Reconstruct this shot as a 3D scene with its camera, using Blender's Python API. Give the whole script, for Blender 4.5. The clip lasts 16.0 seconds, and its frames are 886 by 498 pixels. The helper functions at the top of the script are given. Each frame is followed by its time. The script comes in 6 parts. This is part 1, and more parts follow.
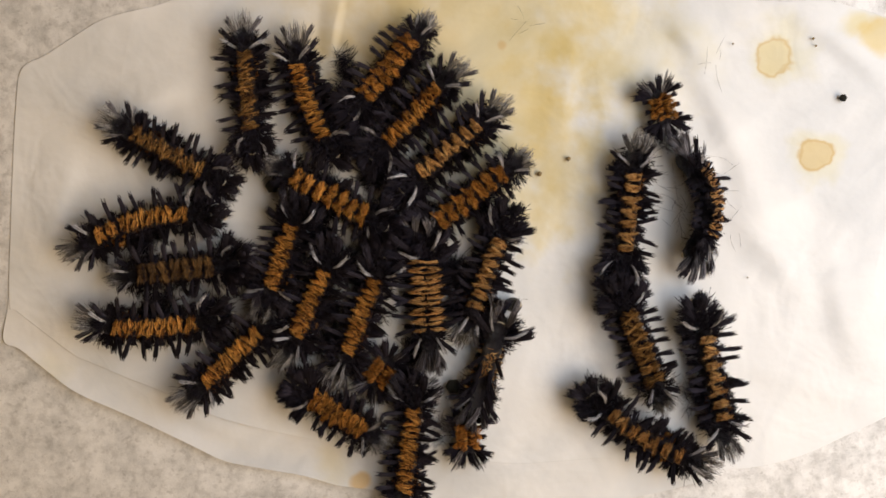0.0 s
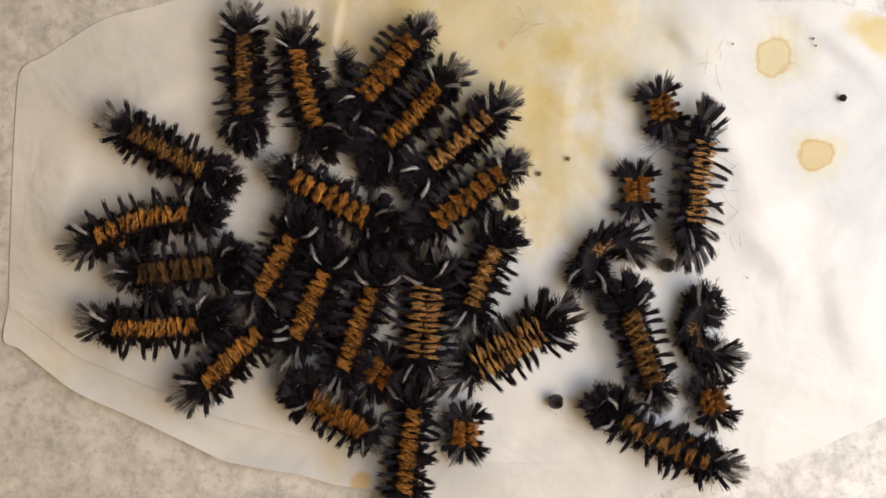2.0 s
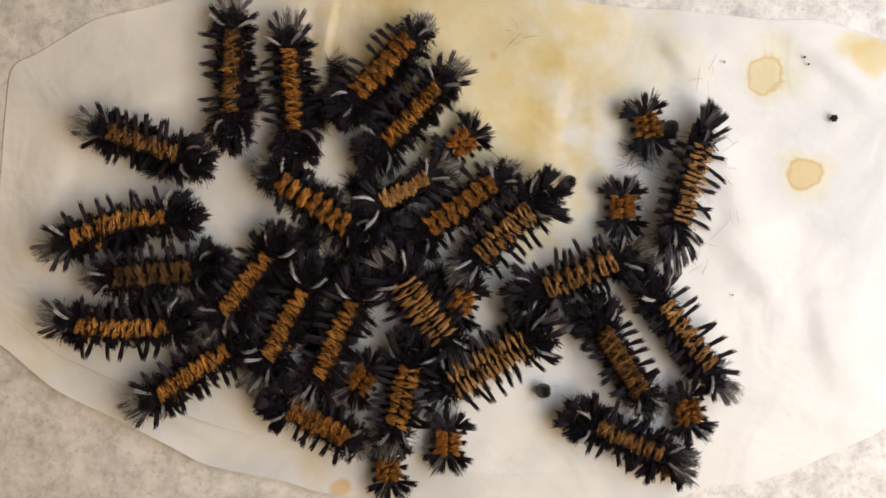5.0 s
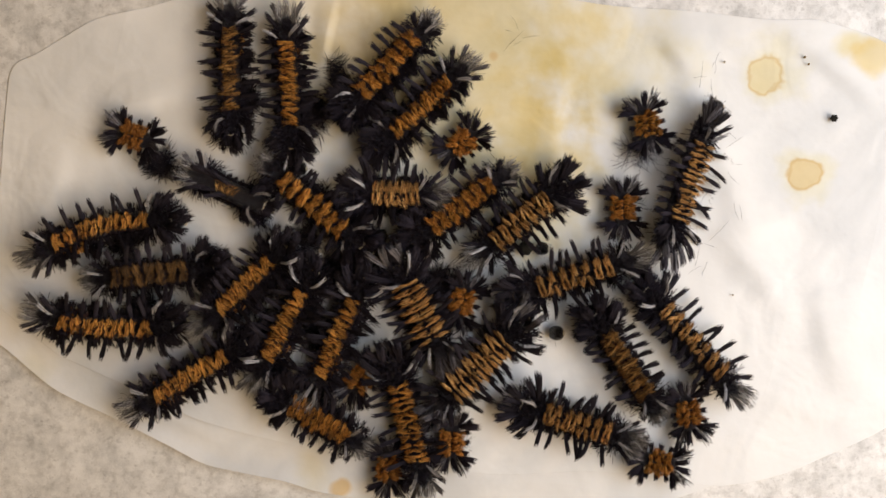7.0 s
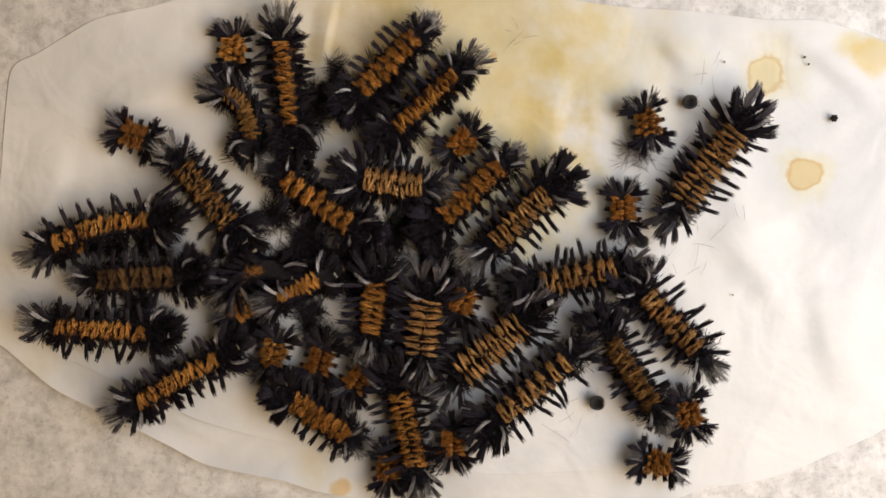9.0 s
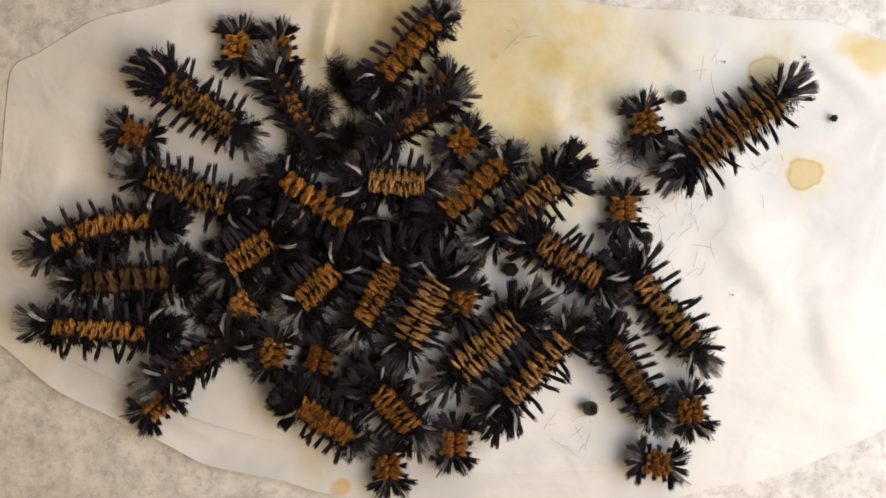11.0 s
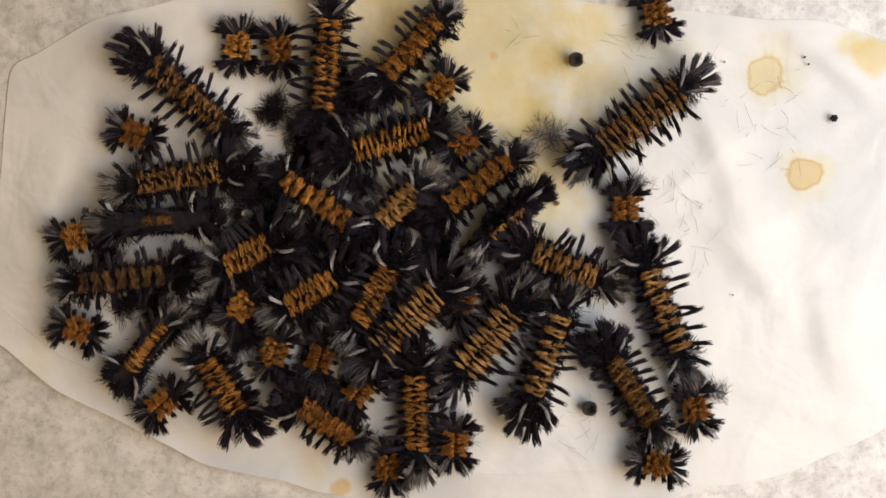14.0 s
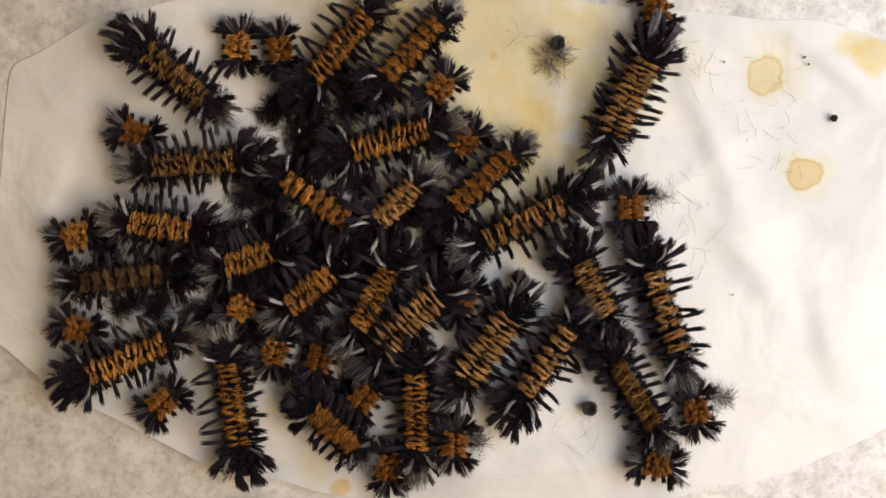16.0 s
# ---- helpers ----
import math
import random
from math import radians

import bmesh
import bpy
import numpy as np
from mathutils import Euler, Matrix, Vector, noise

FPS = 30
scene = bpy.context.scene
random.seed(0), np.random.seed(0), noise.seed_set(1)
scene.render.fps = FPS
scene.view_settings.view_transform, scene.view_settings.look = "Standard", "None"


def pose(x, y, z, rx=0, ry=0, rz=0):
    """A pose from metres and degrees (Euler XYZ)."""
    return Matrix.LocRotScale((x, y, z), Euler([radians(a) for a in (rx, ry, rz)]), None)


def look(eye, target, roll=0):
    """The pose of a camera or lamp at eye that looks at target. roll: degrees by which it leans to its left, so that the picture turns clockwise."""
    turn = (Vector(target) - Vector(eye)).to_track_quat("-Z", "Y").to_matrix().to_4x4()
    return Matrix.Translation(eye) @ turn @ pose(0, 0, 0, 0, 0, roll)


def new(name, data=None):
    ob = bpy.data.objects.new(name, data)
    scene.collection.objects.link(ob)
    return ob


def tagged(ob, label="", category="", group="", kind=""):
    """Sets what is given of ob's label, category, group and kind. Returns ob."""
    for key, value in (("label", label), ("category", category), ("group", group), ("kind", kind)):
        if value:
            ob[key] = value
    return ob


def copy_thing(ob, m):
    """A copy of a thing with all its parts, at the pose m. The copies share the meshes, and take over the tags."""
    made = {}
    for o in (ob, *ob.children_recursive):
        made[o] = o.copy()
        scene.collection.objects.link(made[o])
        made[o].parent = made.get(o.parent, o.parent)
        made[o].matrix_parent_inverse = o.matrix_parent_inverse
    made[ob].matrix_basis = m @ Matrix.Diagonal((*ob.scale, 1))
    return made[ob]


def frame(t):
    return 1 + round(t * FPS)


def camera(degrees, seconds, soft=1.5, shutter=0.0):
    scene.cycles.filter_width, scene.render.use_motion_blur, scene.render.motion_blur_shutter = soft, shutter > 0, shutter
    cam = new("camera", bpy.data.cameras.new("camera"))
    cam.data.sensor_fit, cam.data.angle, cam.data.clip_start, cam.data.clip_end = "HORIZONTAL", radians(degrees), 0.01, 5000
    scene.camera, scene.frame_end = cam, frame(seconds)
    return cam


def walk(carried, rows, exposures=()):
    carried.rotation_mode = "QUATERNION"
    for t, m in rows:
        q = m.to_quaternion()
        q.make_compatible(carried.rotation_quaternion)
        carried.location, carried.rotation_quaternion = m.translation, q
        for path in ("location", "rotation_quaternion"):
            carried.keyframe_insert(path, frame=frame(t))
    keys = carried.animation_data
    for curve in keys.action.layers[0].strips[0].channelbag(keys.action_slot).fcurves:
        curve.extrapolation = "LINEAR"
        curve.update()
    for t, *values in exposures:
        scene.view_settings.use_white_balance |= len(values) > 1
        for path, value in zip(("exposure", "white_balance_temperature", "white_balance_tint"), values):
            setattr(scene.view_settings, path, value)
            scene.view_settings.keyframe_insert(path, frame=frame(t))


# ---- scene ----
# ================= camera =================
cam = camera(60, 16.0, soft=1.6)
walk(cam, [(0.0, pose(-0.00325, -0.00218, 0.18186, 0, 0, -1.543)), (3.4, pose(-0.00325, -0.00218, 0.18186, 0, 0, -1.543)),
           (3.5, pose(0, 0, 0.18187)), (16.0, pose(0, 0, 0.18187))],
     exposures=((0.0, 0.0), (16.0, 0.0)))

# ================= light =================
world = bpy.data.worlds.new("room_air")
scene.world = world
world.use_nodes = True
world.node_tree.nodes["Background"].inputs[0].default_value = (0.9, 0.95, 1.0, 1)
world.node_tree.nodes["Background"].inputs[1].default_value = 0.02


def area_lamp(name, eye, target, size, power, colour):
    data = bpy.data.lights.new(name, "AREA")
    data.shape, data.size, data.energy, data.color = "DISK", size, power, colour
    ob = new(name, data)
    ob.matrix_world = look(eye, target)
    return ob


# Unseen cool fill, added close on the right for the falloff to the left.
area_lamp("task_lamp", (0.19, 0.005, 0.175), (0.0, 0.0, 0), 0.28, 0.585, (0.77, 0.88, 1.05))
# Unseen warm fill, added and moved until brightness and tint agreed across the paper.
area_lamp("room_lamp", (0.62, -0.42, 0.60), (0.0, 0.0, 0), 0.80, 7.65, (1.0, 0.715, 0.412))


# ================= materials =================
def material(name, rough=0.6, spec=0.3):
    m = bpy.data.materials.new(name)
    m.use_nodes = True
    bsdf = m.node_tree.nodes["Principled BSDF"]
    bsdf.inputs["Roughness"].default_value = rough
    bsdf.inputs["Specular IOR Level"].default_value = spec
    return m, m.node_tree, bsdf


def node(tree, kind, **values):
    n = tree.nodes.new(kind)
    for key, value in values.items():
        n.inputs[key.replace("_", " ")].default_value = value
    return n


def ramp(tree, source, stops):
    n = tree.nodes.new("ShaderNodeValToRGB")
    els = n.color_ramp.elements
    while len(els) < len(stops):
        els.new(0.5)
    for el, (at, colour) in zip(els, stops):
        el.position, el.color = at, (*colour, 1)
    tree.links.new(source, n.inputs[0])
    return n.outputs[0]


def mix(tree, fac, a, b, blend="MIX"):
    n = tree.nodes.new("ShaderNodeMix")
    n.data_type, n.blend_type = "RGBA", blend
    for slot, value in ((0, fac), (6, a), (7, b)):
        if isinstance(value, (int, float)):
            n.inputs[slot].default_value = value
        elif isinstance(value, tuple):
            n.inputs[slot].default_value = (*value, 1)
        else:
            tree.links.new(value, n.inputs[slot])
    return n.outputs[2]


def calc(tree, op, a, b=0.0):
    n = tree.nodes.new("ShaderNodeMath")
    n.operation, n.use_clamp = op, False
    for slot, value in ((0, a), (1, b)):
        if isinstance(value, (int, float)):
            n.inputs[slot].default_value = value
        else:
            tree.links.new(value, n.inputs[slot])
    return n.outputs[0]


def bump(tree, bsdf, height, strength, distance):
    n = node(tree, "ShaderNodeBump", Strength=strength, Distance=distance)
    tree.links.new(height, n.inputs["Height"])
    tree.links.new(n.outputs[0], bsdf.inputs["Normal"])
    return n


def hair(name, dark, mid, light, rough=0.55, spec=0.25, lower=0.0):
    """Hair whose colour differs from strand to strand and a little from animal to animal."""
    m, tree, bsdf = material(name, rough, spec)
    geo = tree.nodes.new("ShaderNodeNewGeometry")
    colour = ramp(tree, geo.outputs["Random Per Island"], [(lower, dark), (0.5 + lower * 0.4, mid), (1.0, light)])
    info = tree.nodes.new("ShaderNodeObjectInfo")
    tone = ramp(tree, info.outputs["Random"], [(0.0, (0.66, 0.62, 0.58)), (0.6, (1.0, 1.0, 1.0)), (1.0, (1.28, 1.30, 1.34))])
    tree.links.new(mix(tree, 1.0, colour, tone, "MULTIPLY"), bsdf.inputs["Base Color"])
    return m


M_BLACK = hair("black_hair", (0.0118, 0.0094, 0.0138), (0.0150, 0.0120, 0.0176), (0.029, 0.0238, 0.033), 0.7, 0.10)
M_LASH = hair("lash_hair", (0.0118, 0.0096, 0.0136), (0.0152, 0.0124, 0.0176), (0.037, 0.031, 0.040), 0.7, 0.10)
M_GREY = hair("grey_hair", (0.010, 0.009, 0.011), (0.050, 0.045, 0.052), (0.23, 0.215, 0.23))
M_FAN = hair("pale_grey_hair", (0.05, 0.046, 0.046), (0.17, 0.16, 0.155), (0.46, 0.44, 0.42))
M_WHITE = hair("white_hair", (0.11, 0.108, 0.115), (0.29, 0.285, 0.30), (0.60, 0.585, 0.60))
M_ORANGE = hair("orange_hair", (0.040, 0.013, 0.005), (0.40, 0.155, 0.026), (0.86, 0.465, 0.11), lower=0.22)
M_TAN = hair("yellow_orange_hair", (0.040, 0.014, 0.008), (0.43, 0.205, 0.058), (0.94, 0.63, 0.26), lower=0.25)
M_DULL = hair("brown_orange_hair", (0.030, 0.013, 0.006), (0.25, 0.115, 0.030), (0.66, 0.40, 0.13), lower=0.25)
M_RUST = hair("rust_orange_hair", (0.055, 0.017, 0.005), (0.32, 0.118, 0.020), (0.64, 0.31, 0.068), lower=0.15)
M_DARK = hair("dark_brown_hair", (0.025, 0.015, 0.008), (0.09, 0.048, 0.018), (0.21, 0.115, 0.036))

M_SKIN, t_, b_ = material("black_skin", 0.28, 0.5)
n_ = node(t_, "ShaderNodeTexNoise", Scale=900.0, Detail=3.0)
t_.links.new(ramp(t_, n_.outputs[0], [(0.3, (0.006, 0.0052, 0.0072)), (0.7, (0.022, 0.019, 0.025))]), b_.inputs["Base Color"])
bump(t_, b_, n_.outputs[0], 0.9, 0.0005)

M_SHELL, t_, b_ = material("shiny_black_shell", 0.22, 0.55)
n_ = node(t_, "ShaderNodeTexNoise", Scale=700.0, Detail=2.0)
t_.links.new(ramp(t_, n_.outputs[0], [(0.35, (0.003, 0.003, 0.0035)), (0.7, (0.012, 0.010, 0.009))]), b_.inputs["Base Color"])
bump(t_, b_, n_.outputs[0], 0.8, 0.0005)

M_FRASS, t_, b_ = material("dark_dropping", 0.55, 0.15)
n_ = node(t_, "ShaderNodeTexNoise", Scale=1100.0, Detail=3.0)
t_.links.new(ramp(t_, n_.outputs[0], [(0.3, (0.006, 0.006, 0.005)), (0.75, (0.03, 0.028, 0.02))]), b_.inputs["Base Color"])
bump(t_, b_, n_.outputs[0], 0.7, 0.0003)

M_CRUMB, t_, b_ = material("brown_crumb", 0.8, 0.2)
n_ = node(t_, "ShaderNodeTexNoise", Scale=2000.0)
t_.links.new(ramp(t_, n_.outputs[0], [(0.3, (0.12, 0.085, 0.04)), (0.7, (0.34, 0.25, 0.12))]), b_.inputs["Base Color"])

M_PALE, t_, b_ = material("pale_membrane", 0.5, 0.3)
n_ = node(t_, "ShaderNodeTexNoise", Scale=600.0)
t_.links.new(ramp(t_, n_.outputs[0], [(0.3, (0.42, 0.36, 0.25)), (0.7, (0.62, 0.56, 0.44))]), b_.inputs["Base Color"])


def spot(tree, pos, x, y, radius, soft, wobble, squash=1.0):
    """A mask that is 1 inside an uneven round patch and 0 outside it."""
    n = tree.nodes.new("ShaderNodeVectorMath")
    n.operation = "SUBTRACT"
    tree.links.new(pos, n.inputs[0])
    n.inputs[1].default_value = (x, y, 0)
    s = tree.nodes.new("ShaderNodeVectorMath")
    s.operation = "MULTIPLY"
    tree.links.new(n.outputs[0], s.inputs[0])
    s.inputs[1].default_value = (1, squash, 0)
    d = tree.nodes.new("ShaderNodeVectorMath")
    d.operation = "LENGTH"
    tree.links.new(s.outputs[0], d.inputs[0])
    dist = calc(tree, "ADD", d.outputs["Value"], calc(tree, "MULTIPLY", calc(tree, "SUBTRACT", wobble, 0.5), radius * 1.9))
    r = tree.nodes.new("ShaderNodeMapRange")
    r.interpolation_type = "SMOOTHSTEP"
    tree.links.new(dist, r.inputs[0])
    r.inputs[1].default_value, r.inputs[2].default_value = radius + soft, radius - soft
    r.inputs[3].default_value, r.inputs[4].default_value = 0.0, 1.0
    return r.outputs[0], dist


# middle of each fold: x, y, angle, half length, half width, height
CREASES = [(0.0635, 0.024, -68, 0.028, 0.0065, 1.0), (0.073, -0.004, -50, 0.020, 0.0070, 0.9), (0.093, 0.044, -40, 0.016, 0.0050, 1.0),
           (0.092, -0.017, -75, 0.020, 0.0075, 0.8), (0.028, 0.033, 86, 0.016, 0.0040, 0.35), (0.056, 0.046, -50, 0.010, 0.0050, 0.9),
           (-0.072, 0.036, 18, 0.012, 0.0040, 0.9), (-0.095, 0.010, 75, 0.016, 0.0050, 0.7), (0.062, 0.018, 40, 0.020, 0.0060, 0.5),
           (-0.060, -0.043, -24, 0.020, 0.0040, 0.6), (0.045, -0.048, 8, 0.020, 0.0050, 0.6), (-0.0265, 0.049, 82, 0.013, 0.0020, 0.8),
           (0.078, 0.006, 22, 0.018, 0.0050, 0.5), (0.080, -0.036, -20, 0.020, 0.0060, 0.5)]


def fold(tree, pos, wobble, x, y, angle, length, width, amount):
    """Height of one soft fold in a sheet, steep on one side."""
    m = tree.nodes.new("ShaderNodeMapping")
    m.vector_type = "TEXTURE"
    m.inputs["Location"].default_value = (x, y, 0)
    m.inputs["Rotation"].default_value = (0, 0, radians(angle))
    tree.links.new(pos, m.inputs["Vector"])
    split = tree.nodes.new("ShaderNodeSeparateXYZ")
    tree.links.new(m.outputs[0], split.inputs[0])
    across = calc(tree, "ADD", split.outputs[1], calc(tree, "MULTIPLY", calc(tree, "SUBTRACT", wobble, 0.5), 0.012))
    steep = tree.nodes.new("ShaderNodeMapRange")
    tree.links.new(across, steep.inputs[0])
    steep.interpolation_type = "SMOOTHERSTEP"
    steep.inputs[1].default_value, steep.inputs[2].default_value = -width * 1.1, width * 0.3
    gentle = tree.nodes.new("ShaderNodeMapRange")
    gentle.interpolation_type = "SMOOTHSTEP"
    tree.links.new(across, gentle.inputs[0])
    gentle.inputs[1].default_value, gentle.inputs[2].default_value = width * 2.2, -width * 0.3
    ends = tree.nodes.new("ShaderNodeMapRange")
    ends.interpolation_type = "SMOOTHSTEP"
    tree.links.new(calc(tree, "ABSOLUTE", split.outputs[0]), ends.inputs[0])
    ends.inputs[1].default_value, ends.inputs[2].default_value = length * 1.2, 0.0
    return calc(tree, "MULTIPLY", calc(tree, "MULTIPLY", steep.outputs[0], gentle.outputs[0]), calc(tree, "MULTIPLY", ends.outputs[0], amount * 0.5))


def paper_material(name, base, stains):
    m, tree, bsdf = material(name, 0.8, 0.12)
    pos = tree.nodes.new("ShaderNodeNewGeometry").outputs["Position"]
    cloud = node(tree, "ShaderNodeTexNoise", Scale=38.0, Detail=4.0, Roughness=0.55)
    fine = node(tree, "ShaderNodeTexNoise", Scale=900.0, Detail=2.0)
    edge = node(tree, "ShaderNodeTexNoise", Scale=120.0, Detail=3.0)
    for n in (cloud, fine, edge):
        tree.links.new(pos, n.inputs["Vector"])
    colour = ramp(tree, cloud.outputs[0], [(0.3, tuple(c * 0.93 for c in base)), (0.7, base)])
    broad = node(tree, "ShaderNodeTexNoise", Scale=24.0, Detail=5.0, Distortion=1.4)
    tree.links.new(pos, broad.inputs["Vector"])
    colour = mix(tree, 1.0, colour, ramp(tree, broad.outputs[0], [(0.36, (0.85, 0.865, 0.88)), (0.58, (1, 1, 1))]), "MULTIPLY")
    for x, y, radius, soft, squash, tint, amount, ring in stains:
        mask, dist = spot(tree, pos, x, y, radius, soft, edge.outputs[0], squash)
        patch = ramp(tree, cloud.outputs[0], [(0.25, (1, 1, 1)), (0.6, (0.75, 0.75, 0.75))])
        bw = tree.nodes.new("ShaderNodeRGBToBW")
        tree.links.new(patch, bw.inputs[0])
        strength = calc(tree, "MULTIPLY", mask, calc(tree, "MULTIPLY", bw.outputs[0], amount))
        colour = mix(tree, strength, colour, tint, "MULTIPLY")
        if ring:
            near = calc(tree, "ABSOLUTE", calc(tree, "SUBTRACT", dist, radius - 0.0004))
            rim = tree.nodes.new("ShaderNodeMapRange")
            tree.links.new(near, rim.inputs[0])
            rim.inputs[1].default_value, rim.inputs[2].default_value = 0.0, 0.0006
            rim.inputs[3].default_value, rim.inputs[4].default_value = ring, 0.0
            colour = mix(tree, rim.outputs[0], colour, (0.78, 0.58, 0.30), "MULTIPLY")
    tree.links.new(colour, bsdf.inputs["Base Color"])
    # soft creases over fine fibre
    warp = node(tree, "ShaderNodeTexNoise", Scale=14.0, Detail=1.5, Distortion=0.5)
    tree.links.new(pos, warp.inputs["Vector"])
    shifted = tree.nodes.new("ShaderNodeVectorMath")
    shifted.operation = "MULTIPLY_ADD"
    tree.links.new(warp.outputs["Color"], shifted.inputs[0])
    shifted.inputs[1].default_value = (0.06, 0.06, 0)
    tree.links.new(pos, shifted.inputs[2])
    facet = node(tree, "ShaderNodeTexVoronoi", Scale=17.0)
    tree.links.new(shifted.outputs[0], facet.inputs["Vector"])
    height = calc(tree, "ADD", calc(tree, "MULTIPLY", facet.outputs["Distance"], 0.7), calc(tree, "MULTIPLY", fine.outputs[0], 0.012))
    height = calc(tree, "ADD", height, calc(tree, "MULTIPLY", warp.outputs[0], 2.0))
    height = calc(tree, "ADD", height, calc(tree, "MULTIPLY", cloud.outputs[0], 0.3))
    crumple = node(tree, "ShaderNodeTexNoise", Scale=55.0, Detail=2.0, Distortion=1.2)
    tree.links.new(pos, crumple.inputs["Vector"])
    height = calc(tree, "ADD", height, calc(tree, "MULTIPLY", crumple.outputs[0], 0.22))
    for x, y, angle, length, width, amount in CREASES:
        height = calc(tree, "ADD", height, fold(tree, pos, warp.outputs[0], x, y, angle, length, width, amount))
    bump(tree, bsdf, height, 0.85, 0.0032)
    return m


# x, y, radius, softness, squash, tint, amount, rim
STAINS = [
    (0.006, 0.050, 0.030, 0.018, 0.8, (0.91, 0.79, 0.46), 1.0, 0),
    (0.019, 0.020, 0.013, 0.006, 0.6, (0.95, 0.84, 0.52), 0.55, 0),
    (0.040, 0.045, 0.018, 0.012, 1.4, (0.95, 0.86, 0.55), 0.60, 0),
    (-0.022, 0.054, 0.020, 0.014, 1.0, (0.92, 0.79, 0.52), 0.65, 0),
    (0.026, 0.012, 0.010, 0.006, 0.7, (0.95, 0.85, 0.55), 0.5, 0),
    (0.0785, 0.0432, 0.0068, 0.0034, 0.9, (0.98, 0.93, 0.70), 0.75, 0),
    (0.0862, 0.0163, 0.0060, 0.0022, 0.9, (0.98, 0.92, 0.68), 0.8, 0),
    (0.0770, 0.0423, 0.0046, 0.0008, 0.90, (0.95, 0.83, 0.55), 0.80, 0.50),
    (0.0855, 0.0168, 0.0040, 0.0007, 1.0, (0.90, 0.72, 0.42), 1.0, 0.45),
    (0.0968, 0.0492, 0.0034, 0.0022, 1.2, (0.97, 0.84, 0.46), 0.9, 0),
    (0.1015, 0.0458, 0.0046, 0.0022, 1.2, (0.97, 0.78, 0.38), 0.95, 0),
    (-0.031, -0.0525, 0.0032, 0.0026, 0.7, (0.94, 0.82, 0.52), 0.7, 0),
    (-0.0240, -0.0569, 0.0023, 0.0009, 1.3, (0.95, 0.66, 0.28), 0.95, 0),
    (-0.0965, -0.0285, 0.0034, 0.0030, 0.6, (0.96, 0.88, 0.62), 0.5, 0),
    (0.0120, 0.0458, 0.0010, 0.0006, 1.0, (0.88, 0.62, 0.36), 0.6, 0),
]
M_PAPER = paper_material("stained_paper", (0.83, 0.83, 0.82), STAINS)
M_UNDER = paper_material("lower_paper", (0.815, 0.81, 0.795), STAINS[10:14])


def counter_material():
    m, tree, bsdf = material("speckled_laminate", 0.45, 0.35)
    pos = tree.nodes.new("ShaderNodeNewGeometry").outputs["Position"]
    big = node(tree, "ShaderNodeTexNoise", Scale=120.0, Detail=8.0, Roughness=0.75)
    mid = node(tree, "ShaderNodeTexNoise", Scale=420.0, Detail=4.0, Roughness=0.6)
    dots = node(tree, "ShaderNodeTexNoise", Scale=900.0, Detail=1.0)
    for n in (big, mid, dots):
        tree.links.new(pos, n.inputs["Vector"])
    colour = ramp(tree, big.outputs[0], [(0.36, (0.52, 0.515, 0.505)), (0.48, (0.67, 0.66, 0.645)), (0.60, (0.80, 0.79, 0.775))])
    blot = ramp(tree, mid.outputs[0], [(0.36, (0.72, 0.71, 0.70)), (0.50, (1, 1, 1))])
    colour = mix(tree, 0.6, colour, blot, "MULTIPLY")
    fleck = ramp(tree, dots.outputs[0], [(0.26, (0.45, 0.43, 0.41)), (0.36, (1, 1, 1))])
    colour = mix(tree, 0.3, colour, fleck, "MULTIPLY")
    tree.links.new(colour, bsdf.inputs["Base Color"])
    bump(tree, bsdf, mid.outputs[0], 0.15, 0.0003)
    return m


M_COUNTER = counter_material()
M_WALL, t_, b_ = material("wall_paint", 0.8, 0.2)
n_ = node(t_, "ShaderNodeTexNoise", Scale=4.0)
t_.links.new(ramp(t_, n_.outputs[0], [(0.3, (0.72, 0.70, 0.66)), (0.7, (0.78, 0.76, 0.72))]), b_.inputs["Base Color"])
M_FLOOR, t_, b_ = material("wood_floor", 0.5, 0.3)
n_ = node(t_, "ShaderNodeTexNoise", Scale=6.0)
t_.links.new(ramp(t_, n_.outputs[0], [(0.3, (0.20, 0.12, 0.07)), (0.7, (0.30, 0.19, 0.11))]), b_.inputs["Base Color"])


# ================= setting =================
def box_bm(x0, y0, z0, x1, y1, z1):
    bm = bmesh.new()
    bmesh.ops.create_cube(bm, size=1)
    for v in bm.verts:
        v.co = Vector(((x0 + x1) / 2 + v.co.x * (x1 - x0), (y0 + y1) / 2 + v.co.y * (y1 - y0), (z0 + z1) / 2 + v.co.z * (z1 - z0)))
    return bm


def mesh_from(name, bm, mat, smooth=False):
    me = bpy.data.meshes.new(name)
    bm.to_mesh(me)
    bm.free()
    me.materials.append(mat)
    if smooth:
        me.polygons.foreach_set("use_smooth", [True] * len(me.polygons))
    return me


def part(name, me, parent, label=""):
    ob = new(name, me)
    ob.parent = parent
    if "tuft" in name or "lash" in name or "pencil" in name or "fuzz" in name:
        ob["kind"] = "stuff"
    if label:
        ob["label"] = label
    return ob


def setting(name, bm, mat, label):
    return tagged(new(name, mesh_from(name, bm, mat)), label, "wall" if "wall" in name else name.split("_")[0], kind="structure")


